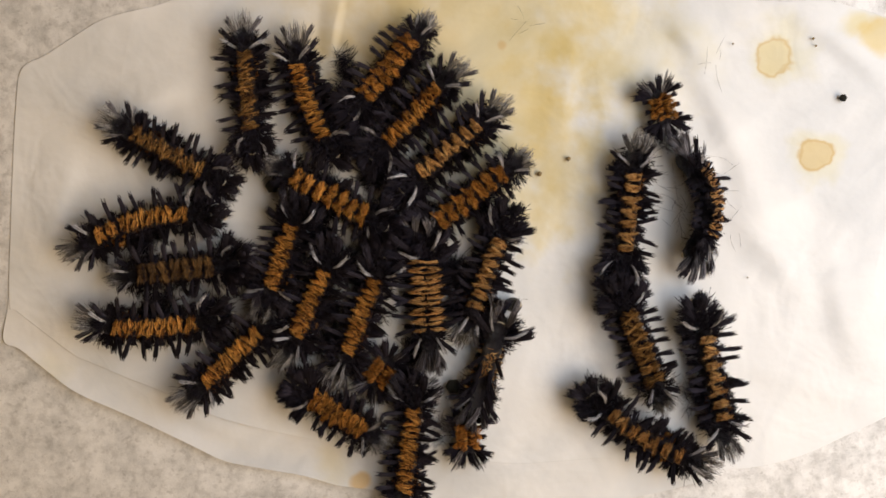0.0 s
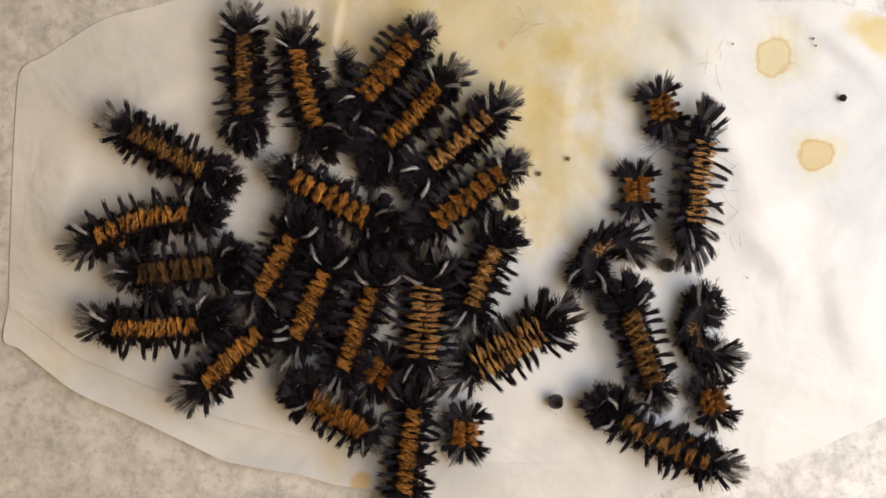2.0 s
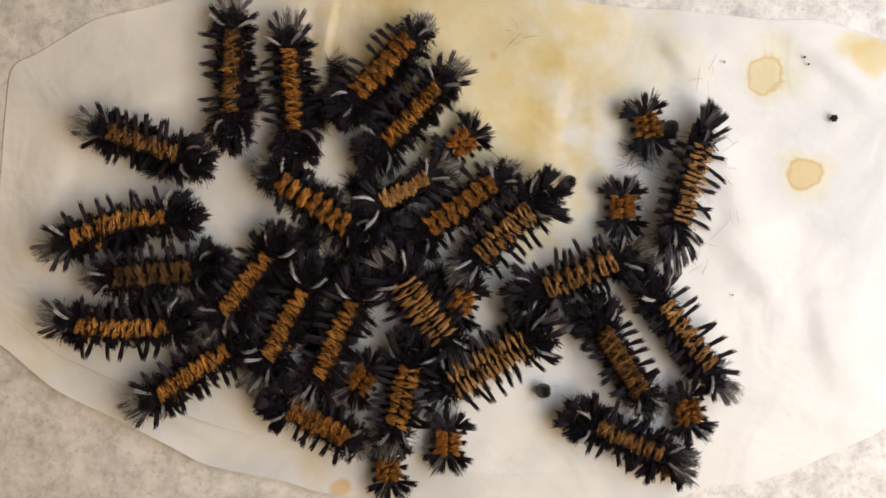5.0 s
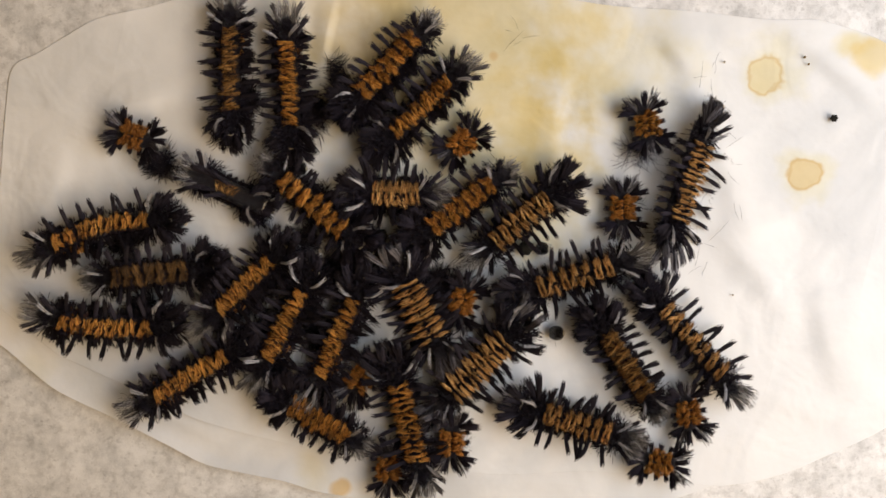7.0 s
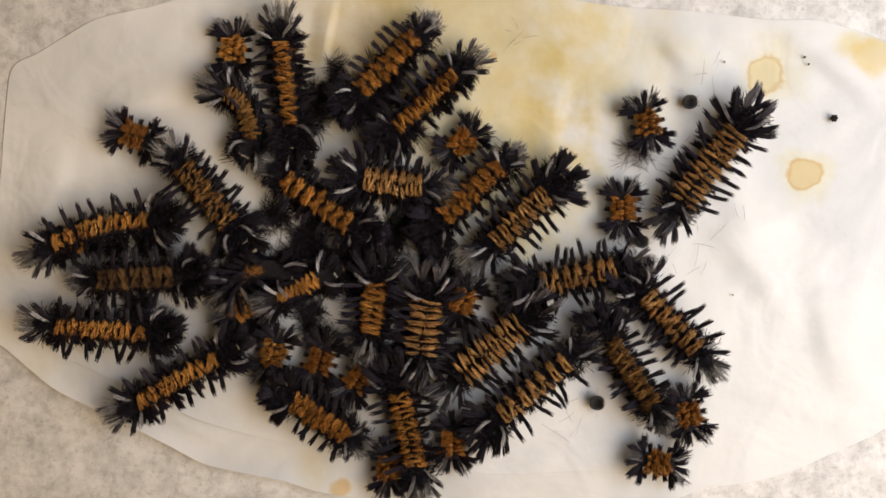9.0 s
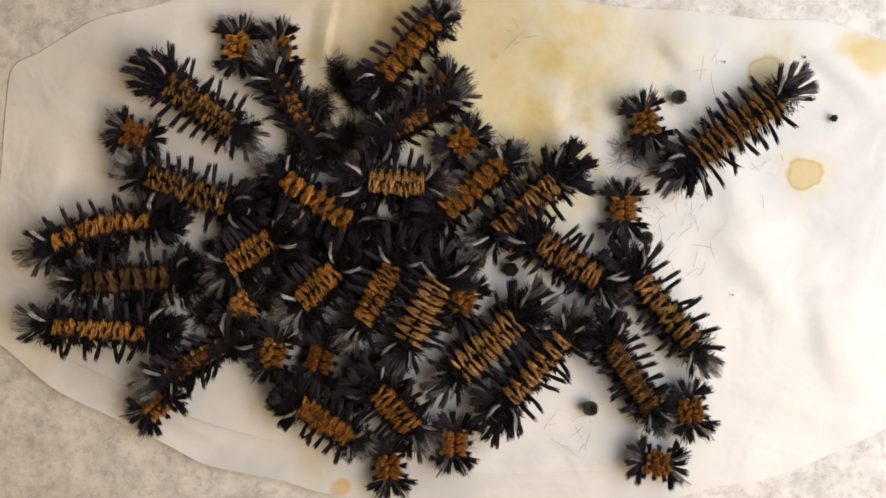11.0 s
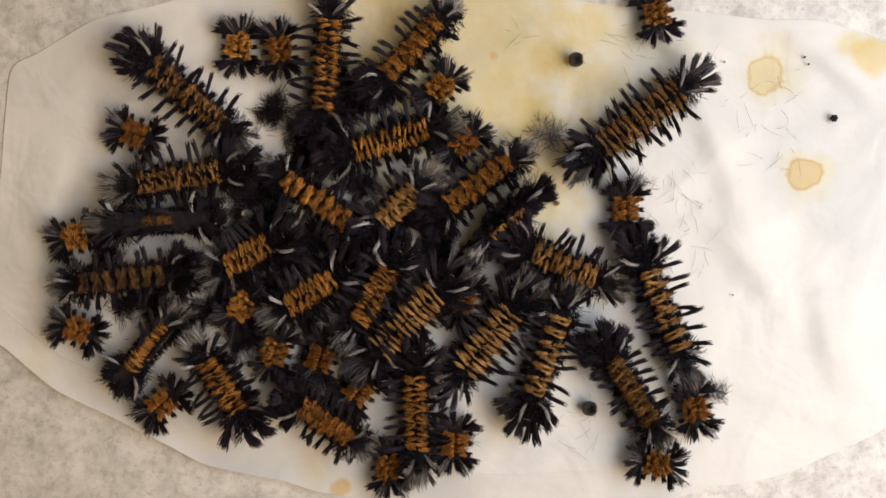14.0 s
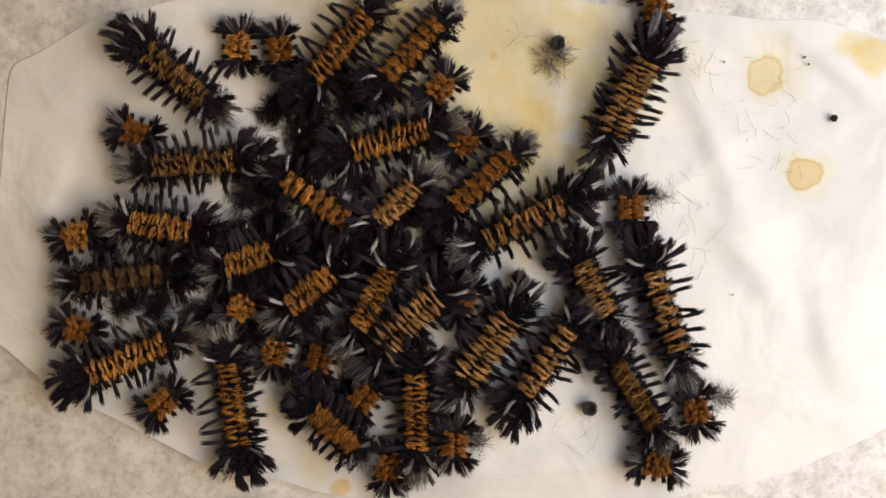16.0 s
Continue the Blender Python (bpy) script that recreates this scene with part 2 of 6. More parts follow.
top = box_bm(-0.75, -0.30, -0.03, 0.95, 0.33, -0.00046)
bmesh.ops.bevel(top, geom=top.edges[:], offset=0.003, segments=2, affect="EDGES")
setting("countertop", top, M_COUNTER, "grey-beige speckled laminate kitchen countertop")
setting("counter_base", box_bm(-0.73, -0.26, -0.90, 0.93, 0.33, -0.03), M_WALL, "plain painted cabinet base under the countertop")
setting("floor", box_bm(-1.8, -2.4, -0.95, 2.0, 0.40, -0.90), M_FLOOR, "brown wooden room floor")
setting("wall_north", box_bm(-1.8, 0.33, -0.90, 2.0, 0.43, 1.55), M_WALL, "plain painted wall behind the countertop")
setting("wall_south", box_bm(-1.8, -2.5, -0.90, 2.0, -2.4, 1.55), M_WALL, "plain painted room wall")
setting("wall_west", box_bm(-1.9, -2.4, -0.90, -1.8, 0.33, 1.55), M_WALL, "plain painted room wall")
setting("wall_east", box_bm(2.0, -2.4, -0.90, 2.1, 0.33, 1.55), M_WALL, "plain painted room wall")


def ceiling_with_opening():
    setting("ceiling", box_bm(-1.9, -2.5, 2.40, 2.1, 0.43, 2.45), M_WALL, "plain white ceiling")
    for name, b in (("wall_north_upper", (-1.8, 0.33, 1.55, 2.0, 0.43, 2.40)), ("wall_south_upper", (-1.8, -2.5, 1.55, 2.0, -2.4, 2.40)),
                    ("wall_west_upper", (-1.9, -2.4, 1.55, -1.8, 0.33, 2.40)), ("wall_east_upper", (2.0, -2.4, 1.55, 2.1, 0.33, 2.40))):
        setting(name, box_bm(*b), M_WALL, "plain painted upper wall")


ceiling_with_opening()

# corners of the sheets' outlines, millimetres
OUTER = [(-101.6, 37.0), (-100.8, 41.6), (-95.6, 45.1), (-88.8, 49.0), (-80.9, 53.3), (-70.2, 55.7), (-61.5, 58.0), (-38.0, 63.1), (-3.2, 63.8), (28.7, 57.7), (41.0, 55.8), (58.9, 54.6), (77.4, 52.6), (87.5, 52.6), (92.9, 51.6), (103.9, 47.0), (116.0, 38.3), (121.3, 5.5), (113.6, -32.5), (87.3, -49.2), (68.0, -54.8), (49.0, -60.8), (15.5, -65.5), (-5.9, -62.1), (-21.8, -58.6), (-30.0, -57.1), (-37.6, -54.6), (-50.4, -52.0), (-56.7, -50.4), (-64.2, -46.5), (-77.4, -39.8), (-90.6, -33.5), (-97.3, -28.6), (-104.0, -23.2), (-107.9, -21.0), (-107.1, -13.3), (-104.2, 5.5), (-102.6, 25.6)]
INNER = [(-103.4, 38.0), (-102.6, 42.4), (-100.6, 44.6), (-96.8, 46.2), (-89.9, 50.4), (-81.8, 54.8), (-71.1, 57.2), (-62.1, 59.6), (-38.0, 65.0), (-3.2, 65.6), (28.7, 59.6), (41.0, 57.7), (58.9, 56.5), (77.4, 54.5), (87.5, 54.5), (93.2, 53.4), (105.3, 48.8), (117.9, 39.0), (123.2, 5.5), (115.0, -33.6), (88.0, -50.5), (67.8, -56.1), (50.4, -54.1), (34.3, -52.8), (22.6, -53.3), (9.0, -53.3), (-18.0, -49.6), (-34.4, -46.6), (-41.7, -45.0), (-50.8, -42.7), (-59.7, -39.8), (-70.6, -34.2), (-77.8, -31.2), (-86.9, -27.1), (-91.5, -24.9), (-99.6, -18.5), (-105.0, -14.1), (-106.6, -11.9), (-105.8, 5.5), (-104.5, 25.6)]


def smooth_loop(points, steps):
    out, n = [], len(points)
    for i in range(n):
        p0, p1, p2, p3 = (Vector(points[(i + k) % n]) for k in (-1, 0, 1, 2))
        for j in range(steps):
            u = j / steps
            out.append(0.5 * (2 * p1 + (p2 - p0) * u + (2 * p0 - 5 * p1 + 4 * p2 - p3) * u * u + (3 * p1 - p0 - 3 * p2 + p3) * u ** 3))
    return out


def sheet(name, outline, base_z, lift, mat, label, seed, thick=0.00003):
    """A thin paper sheet with soft ripples and an edge that curls up here and there."""
    loop = [p * 0.001 for p in smooth_loop(outline, 8)]
    centre = sum(loop, Vector((0, 0))) / len(loop)
    rings = [0.0, 0.15, 0.3, 0.42, 0.54, 0.64, 0.72, 0.79, 0.85, 0.89, 0.92, 0.945, 0.965, 0.982, 0.9985, 1.0]
    verts, faces, n = [], [], len(loop)
    for r in rings[1:]:
        for p in loop:
            q = centre + (p - centre) * r
            z = base_z + 0.00002 * noise.noise(Vector((q.x * 45 + seed, q.y * 45, 1.0)))
            edge = max(0.0, (r - 0.91) / 0.09) ** 2
            loose = min(1.0, max(0.0, (-q.y - 0.015) / 0.02)) * min(1.0, max(0.0, (0.0 - q.x) / 0.04))
            curl = 0.8 + 0.25 * noise.noise(Vector((q.x * 22 + seed, q.y * 22, 8.0)))
            verts.append((q.x, q.y, z + lift * edge * curl * loose))
    verts.append((centre.x, centre.y, base_z))
    last = len(verts) - 1
    for j in range(n):
        faces.append((last, j, (j + 1) % n))
    for i in range(len(rings) - 2):
        for j in range(n):
            a, b = i * n + j, i * n + (j + 1) % n
            faces.append((a, a + n, b + n, b))
    me = bpy.data.meshes.new(name)
    me.from_pydata(verts, [], faces)
    me.materials.append(mat)
    me.polygons.foreach_set("use_smooth", [True] * len(me.polygons))
    ob = tagged(new(name, me), label, "paper sheet")
    solid = ob.modifiers.new("thickness", "SOLIDIFY")
    solid.thickness, solid.offset = thick, -1
    return ob


sheet("paper_sheet", OUTER, -0.00040, 0.0023, M_UNDER, "off-white waxed paper with a torn curved edge on the countertop", 3.0)
sheet("paper_sheet", INNER, -0.00033, 0.0005, M_PAPER, "white waxed paper with yellow stains on a larger sheet", 11.0)


# ================= hair =================
def strand_mesh(name, groups, mat, seed=0, turns=(0.0, 0.88)):
    """One mesh of many fine tapered hairs. groups: (count, base, base spread, direction, fan, length, thickness, bend), in millimetres."""
    rng = np.random.default_rng(seed)
    all_v, all_f, offset = [], [], 0
    for count, base, spread, way, fan, length, thick, bend in groups:
        base, spread, way, bend = (np.asarray(a, float) for a in (base, spread, way, bend))
        way = way / np.linalg.norm(way)
        scatter = rng.normal(0, 0.5, (count, 3)) * spread
        root = base + scatter
        d = way + rng.normal(0, 0.5, (count, 3)) * fan + scatter * 0.10
        d /= np.linalg.norm(d, axis=1)[:, None]
        ln = length * (0.72 + 0.4 * rng.random(count))
        side = np.cross(d, np.array([0.3, 0.2, 1.0]))
        side /= np.linalg.norm(side, axis=1)[:, None] + 1e-9
        up = np.cross(side, d)
        curve = bend + rng.normal(0, 0.05, (count, 3)) * length
        rows = []
        for u in turns:
            c = root + d * (ln * u)[:, None] + curve * u * u
            for k in range(3):
                a = 2.094 * k
                rows.append(c + (side * math.cos(a) + up * math.sin(a)) * thick * (0.7 + 0.45 * u))
        rows.append(root + d * ln[:, None] + curve)
        v = np.stack(rows, 1).reshape(-1, 3) * 0.001
        all_v.append(v)
        each = len(rows)
        for i in range(count):
            o = offset + i * each
            for r in range(len(turns) - 1):
                p = o + 3 * r
                all_f += [(p, p + 1, p + 4, p + 3), (p + 1, p + 2, p + 5, p + 4), (p + 2, p, p + 3, p + 5)]
            p = o + each - 4
            all_f += [(p, p + 1, p + 3), (p + 1, p + 2, p + 3), (p + 2, p, p + 3)]
        offset += count * each
    me = bpy.data.meshes.new(name)
    me.from_pydata(np.concatenate(all_v).tolist(), [], all_f)
    me.materials.append(mat)
    return me


def tubes(rings, tips):
    """Vertices and faces of many fine three-sided hairs. rings: (hairs, rings, 3, xyz); tips: (hairs, xyz)."""
    count, steps = rings.shape[:2]
    each = steps * 3 + 1
    verts = np.concatenate([rings.reshape(count, steps * 3, 3), tips[:, None, :]], 1).reshape(-1, 3)
    one = []
    for r in range(steps - 1):
        p = 3 * r
        one += [(p, p + 1, p + 4, p + 3), (p + 1, p + 2, p + 5, p + 4), (p + 2, p, p + 3, p + 5)]
    p = each - 4
    ends = [(p, p + 1, p + 3), (p + 1, p + 2, p + 3), (p + 2, p, p + 3)]
    faces = []
    for i in range(count):
        o = i * each
        faces += [tuple(o + k for k in f) for f in one] + [tuple(o + k for k in f) for f in ends]
    return verts, faces


def mesh_of(name, verts, faces, mat):
    me = bpy.data.meshes.new(name)
    me.from_pydata((np.asarray(verts) * 0.001).tolist(), [], faces)
    me.materials.append(mat)
    return me


def brush_mesh(name, base, way, length, radius, bend, mat, seed, hairs=34, club=1.0, fray=0.06, ragged=0.25, thick=0.058, core=0.60, stray=0.14):
    """A brush of hairs along a bent line, in millimetres. club: 1 is thin at the root and broad at the tip, 0 is an even, slightly pointed finger."""
    rng = np.random.default_rng(seed)
    base, way, bend = (np.asarray(a, float) for a in (base, way, bend))
    way = way / np.linalg.norm(way)
    side = np.cross(way, np.array([0.1, 0.2, 1.0]))
    side /= np.linalg.norm(side)
    up = np.cross(side, way)

    def at(u):
        u = np.asarray(u)[..., None]
        return base + way * length * u + bend * u * u

    def girth(u):
        u = np.asarray(u)
        wide = club * (0.34 + 0.74 * np.minimum(1.0, u * 1.2) ** 1.3) + (1 - club) * (0.92 - 0.34 * u)
        return radius * wide * np.sqrt(np.maximum(0.10, 1 - np.maximum(0.0, (u - 0.84) / 0.24) ** 2))

    verts, faces, steps = [], [], (0.0, 0.35, 0.65, 0.82, 0.90)
    for u in steps:
        for k in range(6):
            a = 1.0472 * k
            verts.append(at(u) + (side * math.cos(a) + up * math.sin(a)) * girth(u) * core * rng.uniform(0.8, 1.1) * (0.6 if u == 0.90 else 1))
    for i in range(len(steps) - 1):
        for k in range(6):
            p, q = i * 6 + k, i * 6 + (k + 1) % 6
            faces.append((p, q, q + 6, p + 6))
    faces.append(tuple((len(steps) - 1) * 6 + k for k in range(6)))
    o = len(verts)
    ang = rng.uniform(0, 6.283, hairs)
    q = np.sqrt(rng.uniform(0.35, 1.0, hairs))
    off = side * np.cos(ang)[:, None] + up * np.sin(ang)[:, None]
    u0, u1 = rng.uniform(0.0, 0.45, hairs), 1.0 + fray - ragged * rng.random(hairs) ** 1.6
    wild = rng.normal(0, stray, (hairs, 3)) * radius
    w = thick * rng.uniform(0.7, 1.2, hairs)
    rings = []
    for f in (0.0, 0.45, 0.86):
        u = u0 + (u1 - u0) * f
        c = at(u) + off * (girth(np.minimum(u, 0.95)) * q)[:, None] + wild * f * f
        rings.append(np.stack([c + (side * math.cos(2.094 * k) + up * math.sin(2.094 * k)) * w[:, None] for k in range(3)], 1))
    tips = at(u1) + off * (girth(np.minimum(u1, 0.95)) * q)[:, None] * 1.02 + wild
    hv, hf = tubes(np.stack(rings, 1), tips)
    return mesh_of(name, np.concatenate([np.array(verts), hv]), faces + [tuple(o + k for k in f) for f in hf], mat)


def lock_mesh(name, locks, mat, seed, thick=0.048, neat=1.0):
    """Curled locks of hair that arch over the back. locks: (hairs, base, heading in degrees, length, half width, arch, drop), in millimetres."""
    rng = np.random.default_rng(seed)
    all_v, all_f, offset = [], [], 0
    for count, base, heading, length, width, arch, drop in locks:
        count, a = int(count * 1.75), radians(heading)
        go, across = np.array([math.cos(a), math.sin(a), 0.0]), np.array([-math.sin(a), math.cos(a), 0.0])
        s = np.linspace(-1, 1, count) + rng.normal(0, 0.28, count)
        lift = 0.34 * np.sqrt(np.maximum(0.0, 1 - s * s)) + rng.normal(0, 0.20, count)
        ln = length * (0.66 + 0.46 * rng.random(count)) * (1 - 0.10 * s * s)
        sway = rng.normal(0, 0.18, count) * neat
        hook = rng.normal(0.10, 0.32) * neat
        rings = []

        def centre(u):
            leaf = (0.65 + 1.3 * u - 1.45 * u * u) * width
            return (np.asarray(base, float) + go * (ln * u)[:, None] + across * (s * leaf + sway * u * u * length * 0.6 + hook * length * 0.35 * u * u)[:, None]
                    + np.array([0, 0, 1.0]) * (arch * 4 * u * (1 - 0.62 * u) * 0.62 - drop * u * u + lift * (1 - 0.6 * u))[:, None])

        w = thick * rng.uniform(0.75, 1.2, count)
        for u in (0.0, 0.45, 0.85):
            c = centre(u)
            rings.append(np.stack([c + (across * math.cos(2.094 * k + 1.571) + np.array([0, 0, 1.0]) * math.sin(2.094 * k + 1.571)) * w[:, None] * (1.1 - 0.45 * u) for k in range(3)], 1))
        v, f = tubes(np.stack(rings, 1), centre(1.04))
        all_v.append(v)
        all_f += [tuple(offset + k for k in face) for face in f]
        offset += len(v)
    return mesh_of(name, np.concatenate(all_v), all_f, mat)


def ball_bm(rx, ry, rz, at=(0, 0, 0), u=12, v=8, bm=None):
    bm = bm or bmesh.new()
    m = Matrix.Translation(Vector(at) * 0.001) @ Matrix.Diagonal((rx * 0.001, ry * 0.001, rz * 0.001, 1))
    bmesh.ops.create_uvsphere(bm, u_segments=u, v_segments=v, radius=1, matrix=m)
    return bm


# ================= caterpillars =================
RISE = 3.0          # height of a body's axis, mm
ROWS_OF_TUFTS = 7


def body_mesh(kind):
    bm = ball_bm(3.0, 2.35, 2.3)
    if kind == "leg":
        for s in (-1, 1):
            ball_bm(0.5, 0.55, 1.45, (0, s * 1.1, -1.5), 8, 6, bm)
    return mesh_from("segment", bm, M_SKIN, True)


def back_locks(style, sy, dice):
    """Orange locks on one side of one segment. style: puff (before a moult), mixed, or comb (after it)."""
    turn, wild = dice.uniform(-6, 6), {"puff": 0.75, "mixed": 0.9, "comb": 0.35}[style]
    if style == "puff":
        rows = [(22, (0.32, sy * 0.0, 2.30), 82, 2.8, 0.50, 0.70, 0.50), (22, (-0.12, sy * 0.0, 2.35), 94, 2.9, 0.50, 0.75, 0.50),
                (16, (-0.35, sy * 0.35, 2.25), 104, 2.1, 0.48, 0.55, 0.40), (18, (0.15, sy * 1.10, 2.00), 88, 1.6, 0.52, 0.55, 0.45),
                (12, (0.05, sy * 0.0, 2.40), 120, 0.9, 0.40, 0.80, 0.10)]
    elif style == "mixed":
        rows = [(18, (0.48, sy * 0.05, 2.30), 80, 2.72, 0.30, 0.68, 0.55), (18, (-0.42, sy * 0.05, 2.30), 100, 2.72, 0.30, 0.65, 0.50),
                (15, (0.42, sy * 0.95, 2.05), 78, 1.5, 0.30, 0.50, 0.40), (15, (-0.45, sy * 0.95, 2.05), 104, 1.5, 0.30, 0.50, 0.40)]
    else:
        rows = [(20, (0.62, sy * 0.0, 2.3), 84, 3.8, 0.28, 0.70, 0.60), (20, (-0.50, sy * 0.0, 2.3), 96, 3.8, 0.28, 0.65, 0.60),
                (14, (0.60, sy * 1.2, 1.95), 84, 2.2, 0.26, 0.45, 0.45), (14, (-0.52, sy * 1.2, 1.95), 96, 2.2, 0.26, 0.45, 0.45)]
    out = []
    for count, base, heading, length, width, arch, drop in rows:
        x, y, z = (c + dice.uniform(-0.20, 0.20) * wild for c in base)
        if abs(base[1]) < 0.2:                           # the inner locks cross the middle line
            y += sy * (dice.uniform(-0.6, 0.1) if style == "puff" else dice.uniform(-0.7, 0.45))
        out.append((count, (x, y, z), sy * (heading + turn + dice.uniform(-17, 17) * wild), length * dice.uniform(0.80, 1.15), width * dice.uniform(0.8, 1.25), arch * dice.uniform(0.8, 1.3), drop))
    return out


def caterpillar_parts(lash, orange, style, seed):
    """The meshes of one breed: its segments, tufts, side lashes and end pencils."""
    kit = {"body": body_mesh("leg"), "plain": body_mesh("plain")}
    old = style == "puff"
    for v in range(3):
        s = seed * 100 + v * 10
        for k, sy in (("l", 1), ("r", -1)):
            n = sy > 0
            dice = random.Random(s + 50 * sy)
            locks = back_locks(style, sy, dice)
            if orange in (M_DULL, M_DARK):
                locks = [(c - 6, *rest) for c, *rest in locks]
            kit["tuft" + k, v] = lock_mesh("orange_tuft", locks, orange, s + 1 + n, 0.052, 0.45 if style == "comb" else 1.0)
            kit["lash" + k, v] = brush_mesh("lash", (dice.uniform(-0.2, 0.2), sy * 1.8, 0.9), (0.03 + dice.uniform(-0.15, 0.15), sy * 1.0, 0.58 + dice.uniform(-0.15, 0.15)),
                                            lash * dice.uniform(1.0, 1.22), 0.62 if old else 0.60, (0.1 + dice.uniform(-1.1, 1.1), sy * 0.2, -0.5), M_LASH, s + 3 + n, 38, 0.95 if old else 0.45, 0.08, 0.24 if old else 0.42, 0.060, 0.62)
            kit["low" + k, v] = brush_mesh("lower_lash", (dice.uniform(-0.2, 0.2), sy * 1.6, -0.6), (dice.uniform(-0.15, 0.15), sy, -0.12), lash * (0.72 if style == "comb" else 0.54), 0.92,
                                           (dice.uniform(-0.8, 0.8), 0.0, -0.4), M_LASH, s + 5 + n, 27, 0.9, 0.10, 0.40, 0.066, 0.42)
        kit["fuzz", v] = strand_mesh("fuzz", [
            (44, (0.0, 0.0, 1.8), (2.4, 1.8, 0.4), (0.0, 0.0, 1.0), 0.7, 1.4, 0.085, (0, 0, 0)),
            (30, (1.2, 0.0, 2.0), (0.45, 2.8, 0.4), (0.0, 0.0, 1.0), 0.45, 1.45, 0.085, (0, 0, 0)),
            (64, (0.0, 2.0, 0.5), (2.4, 0.6, 0.9), (0.0, 1.0, 0.3), 0.6, 1.25, 0.075, (0, 0, -0.3)),
            (64, (0.0, -2.0, 0.5), (2.4, 0.6, 0.9), (0.0, -1.0, 0.3), 0.6, 1.25, 0.075, (0, 0, -0.3))], M_BLACK, s + 7)
        kit["string", v] = strand_mesh("back_hair", [                  # thin strings of hair that cling to the back
            (13, (0.9, sy * 0.75, 2.25), (1.2, 0.9, 0.12), (-0.8, -sy * 0.75, 0.28), 0.55, 1.9, 0.05, (0.2, 0.2, -0.45)) for sy in (-1, 1)], orange, s + 9, (0.0, 0.45, 0.88))
        kit["velvet", v] = strand_mesh("fuzz", [
            (90, (0.0, 0.0, 1.3), (2.6, 3.2, 0.7), (0.25, 0.0, 1.0), 0.9, 2.3, 0.075, (0.4, 0, 0)),
            (70, (0.0, 2.4, 0.5), (2.6, 1.0, 0.9), (0.25, 1.0, 0.45), 0.7, 2.9, 0.07, (0.4, 0, -0.3)),
            (70, (0.0, -2.4, 0.5), (2.6, 1.0, 0.9), (0.25, -1.0, 0.45), 0.7, 2.9, 0.07, (0.4, 0, -0.3))], M_BLACK, s + 8)
    long = lash * (1.0 if old else 1.08)
    dice = random.Random(seed + 700)
    for i, (ang, lift) in enumerate(((9, 0.36), (31, 0.36), (56, 0.55), (20, 0.95), (82, 0.40))):
        for k, sy in (("l", 1), ("r", -1)):
            a, n = radians(ang + dice.uniform(-8, 8)), sy > 0
            way = (math.cos(a), sy * math.sin(a), lift)
            reach, key = (0.92 + 0.06 * (i % 3)) * dice.uniform(0.86, 1.10), seed * 100 + 40 + i * 2 + n
            if old:                                      # short soft brush
                kit["front" + k, i] = brush_mesh("black_pencil", (0.2, sy * (0.5 + 0.25 * i), 0.9), way, long * reach * 1.34, 1.35,
                                                 (dice.uniform(-0.6, 0.6), sy * 0.3, -1.2), M_BLACK, key, 92, 1.0, 0.05, 0.24, 0.058, 0.45)
            else:                                        # long curved fingers
                kit["front" + k, i] = brush_mesh("black_pencil", (0.3, sy * (0.6 + 0.28 * i), 0.9), way, long * reach * 1.16, 0.95 if style == "mixed" else 0.88,
                                                 (2.0 * math.sin(a) + dice.uniform(-0.6, 0.6), -sy * 3.2 * math.cos(a) * dice.uniform(-0.6, 1.0), -1.3), M_GREY if style == "comb" and i in (1, 3) else M_LASH, key, 56, 0.9, 0.03, 0.18, 0.058, 0.45)
            if i in (2, 4):
                kit["rear" + k, i] = brush_mesh("black_pencil", (-0.3, sy * (0.4 + 0.25 * i), 0.8), (-way[0] * 1.1, way[1], way[2] * 0.8), long * 1.0, 0.66,
                                                (-0.3, -sy * 0.3, -0.6), M_LASH, key + 20, 32, 0.8, 0.08, 0.26)
            elif style == "comb" or (style == "mixed" and i == 1):   # streaked grey fingers
                kit["rear" + k, i] = brush_mesh("grey_pencil", (-0.3, sy * (0.3 + 0.25 * i), 0.8), (-way[0], way[1] * 1.2, way[2] * 0.8), long * reach, 0.88 if style == "comb" else 0.62,
                                                (-0.6, sy * dice.uniform(-2.2, 2.2), -1.0), M_GREY, key + 20, 48, 0.8, 0.04, 0.2)
            else:
                kit["rear" + k, i] = strand_mesh("grey_pencil", [
                    (30, (-0.4, sy * (0.3 + 0.25 * i), 0.8), (0.5, 0.5, 0.4), (-way[0], way[1], way[2]), 0.20, long * 1.0, 0.045, (0.2, -sy * 1.0, -1.0)),
                    (12, (-0.4, sy * (0.3 + 0.25 * i), 0.8), (0.6, 0.6, 0.4), (-way[0], way[1], way[2]), 0.34, long * 0.70, 0.05, (-0.2, sy * 0.5, -0.5))],
                    M_FAN, key + 20, (0.0, 0.35, 0.65, 0.88))
    for k, sy in (("l", 1), ("r", -1)):
        kit["white" + k] = brush_mesh("white_pencil", (0.2, sy * 1.5, 1.6), (0.25, sy * 0.9, 0.75), lash * 0.95, 0.40, (2.0, -sy * 0.9, -1.6), M_WHITE, seed * 100 + 80 + (sy > 0), 26, 0.5, 0.20, 0.6, 0.055, 0.12, 0.55)
        kit["whiterear" + k] = brush_mesh("white_pencil", (-0.1, sy * 1.3, 1.9), (-0.75, sy * 0.65, 0.65), lash * 0.58, 0.40, (-0.5, sy * 0.5, -0.6), M_WHITE, seed * 100 + 82 + (sy > 0), 26, 0.5, 0.20, 0.5, 0.055, 0.15, 0.5)
    bm = ball_bm(1.35, 1.6, 1.55, u=16, v=12)
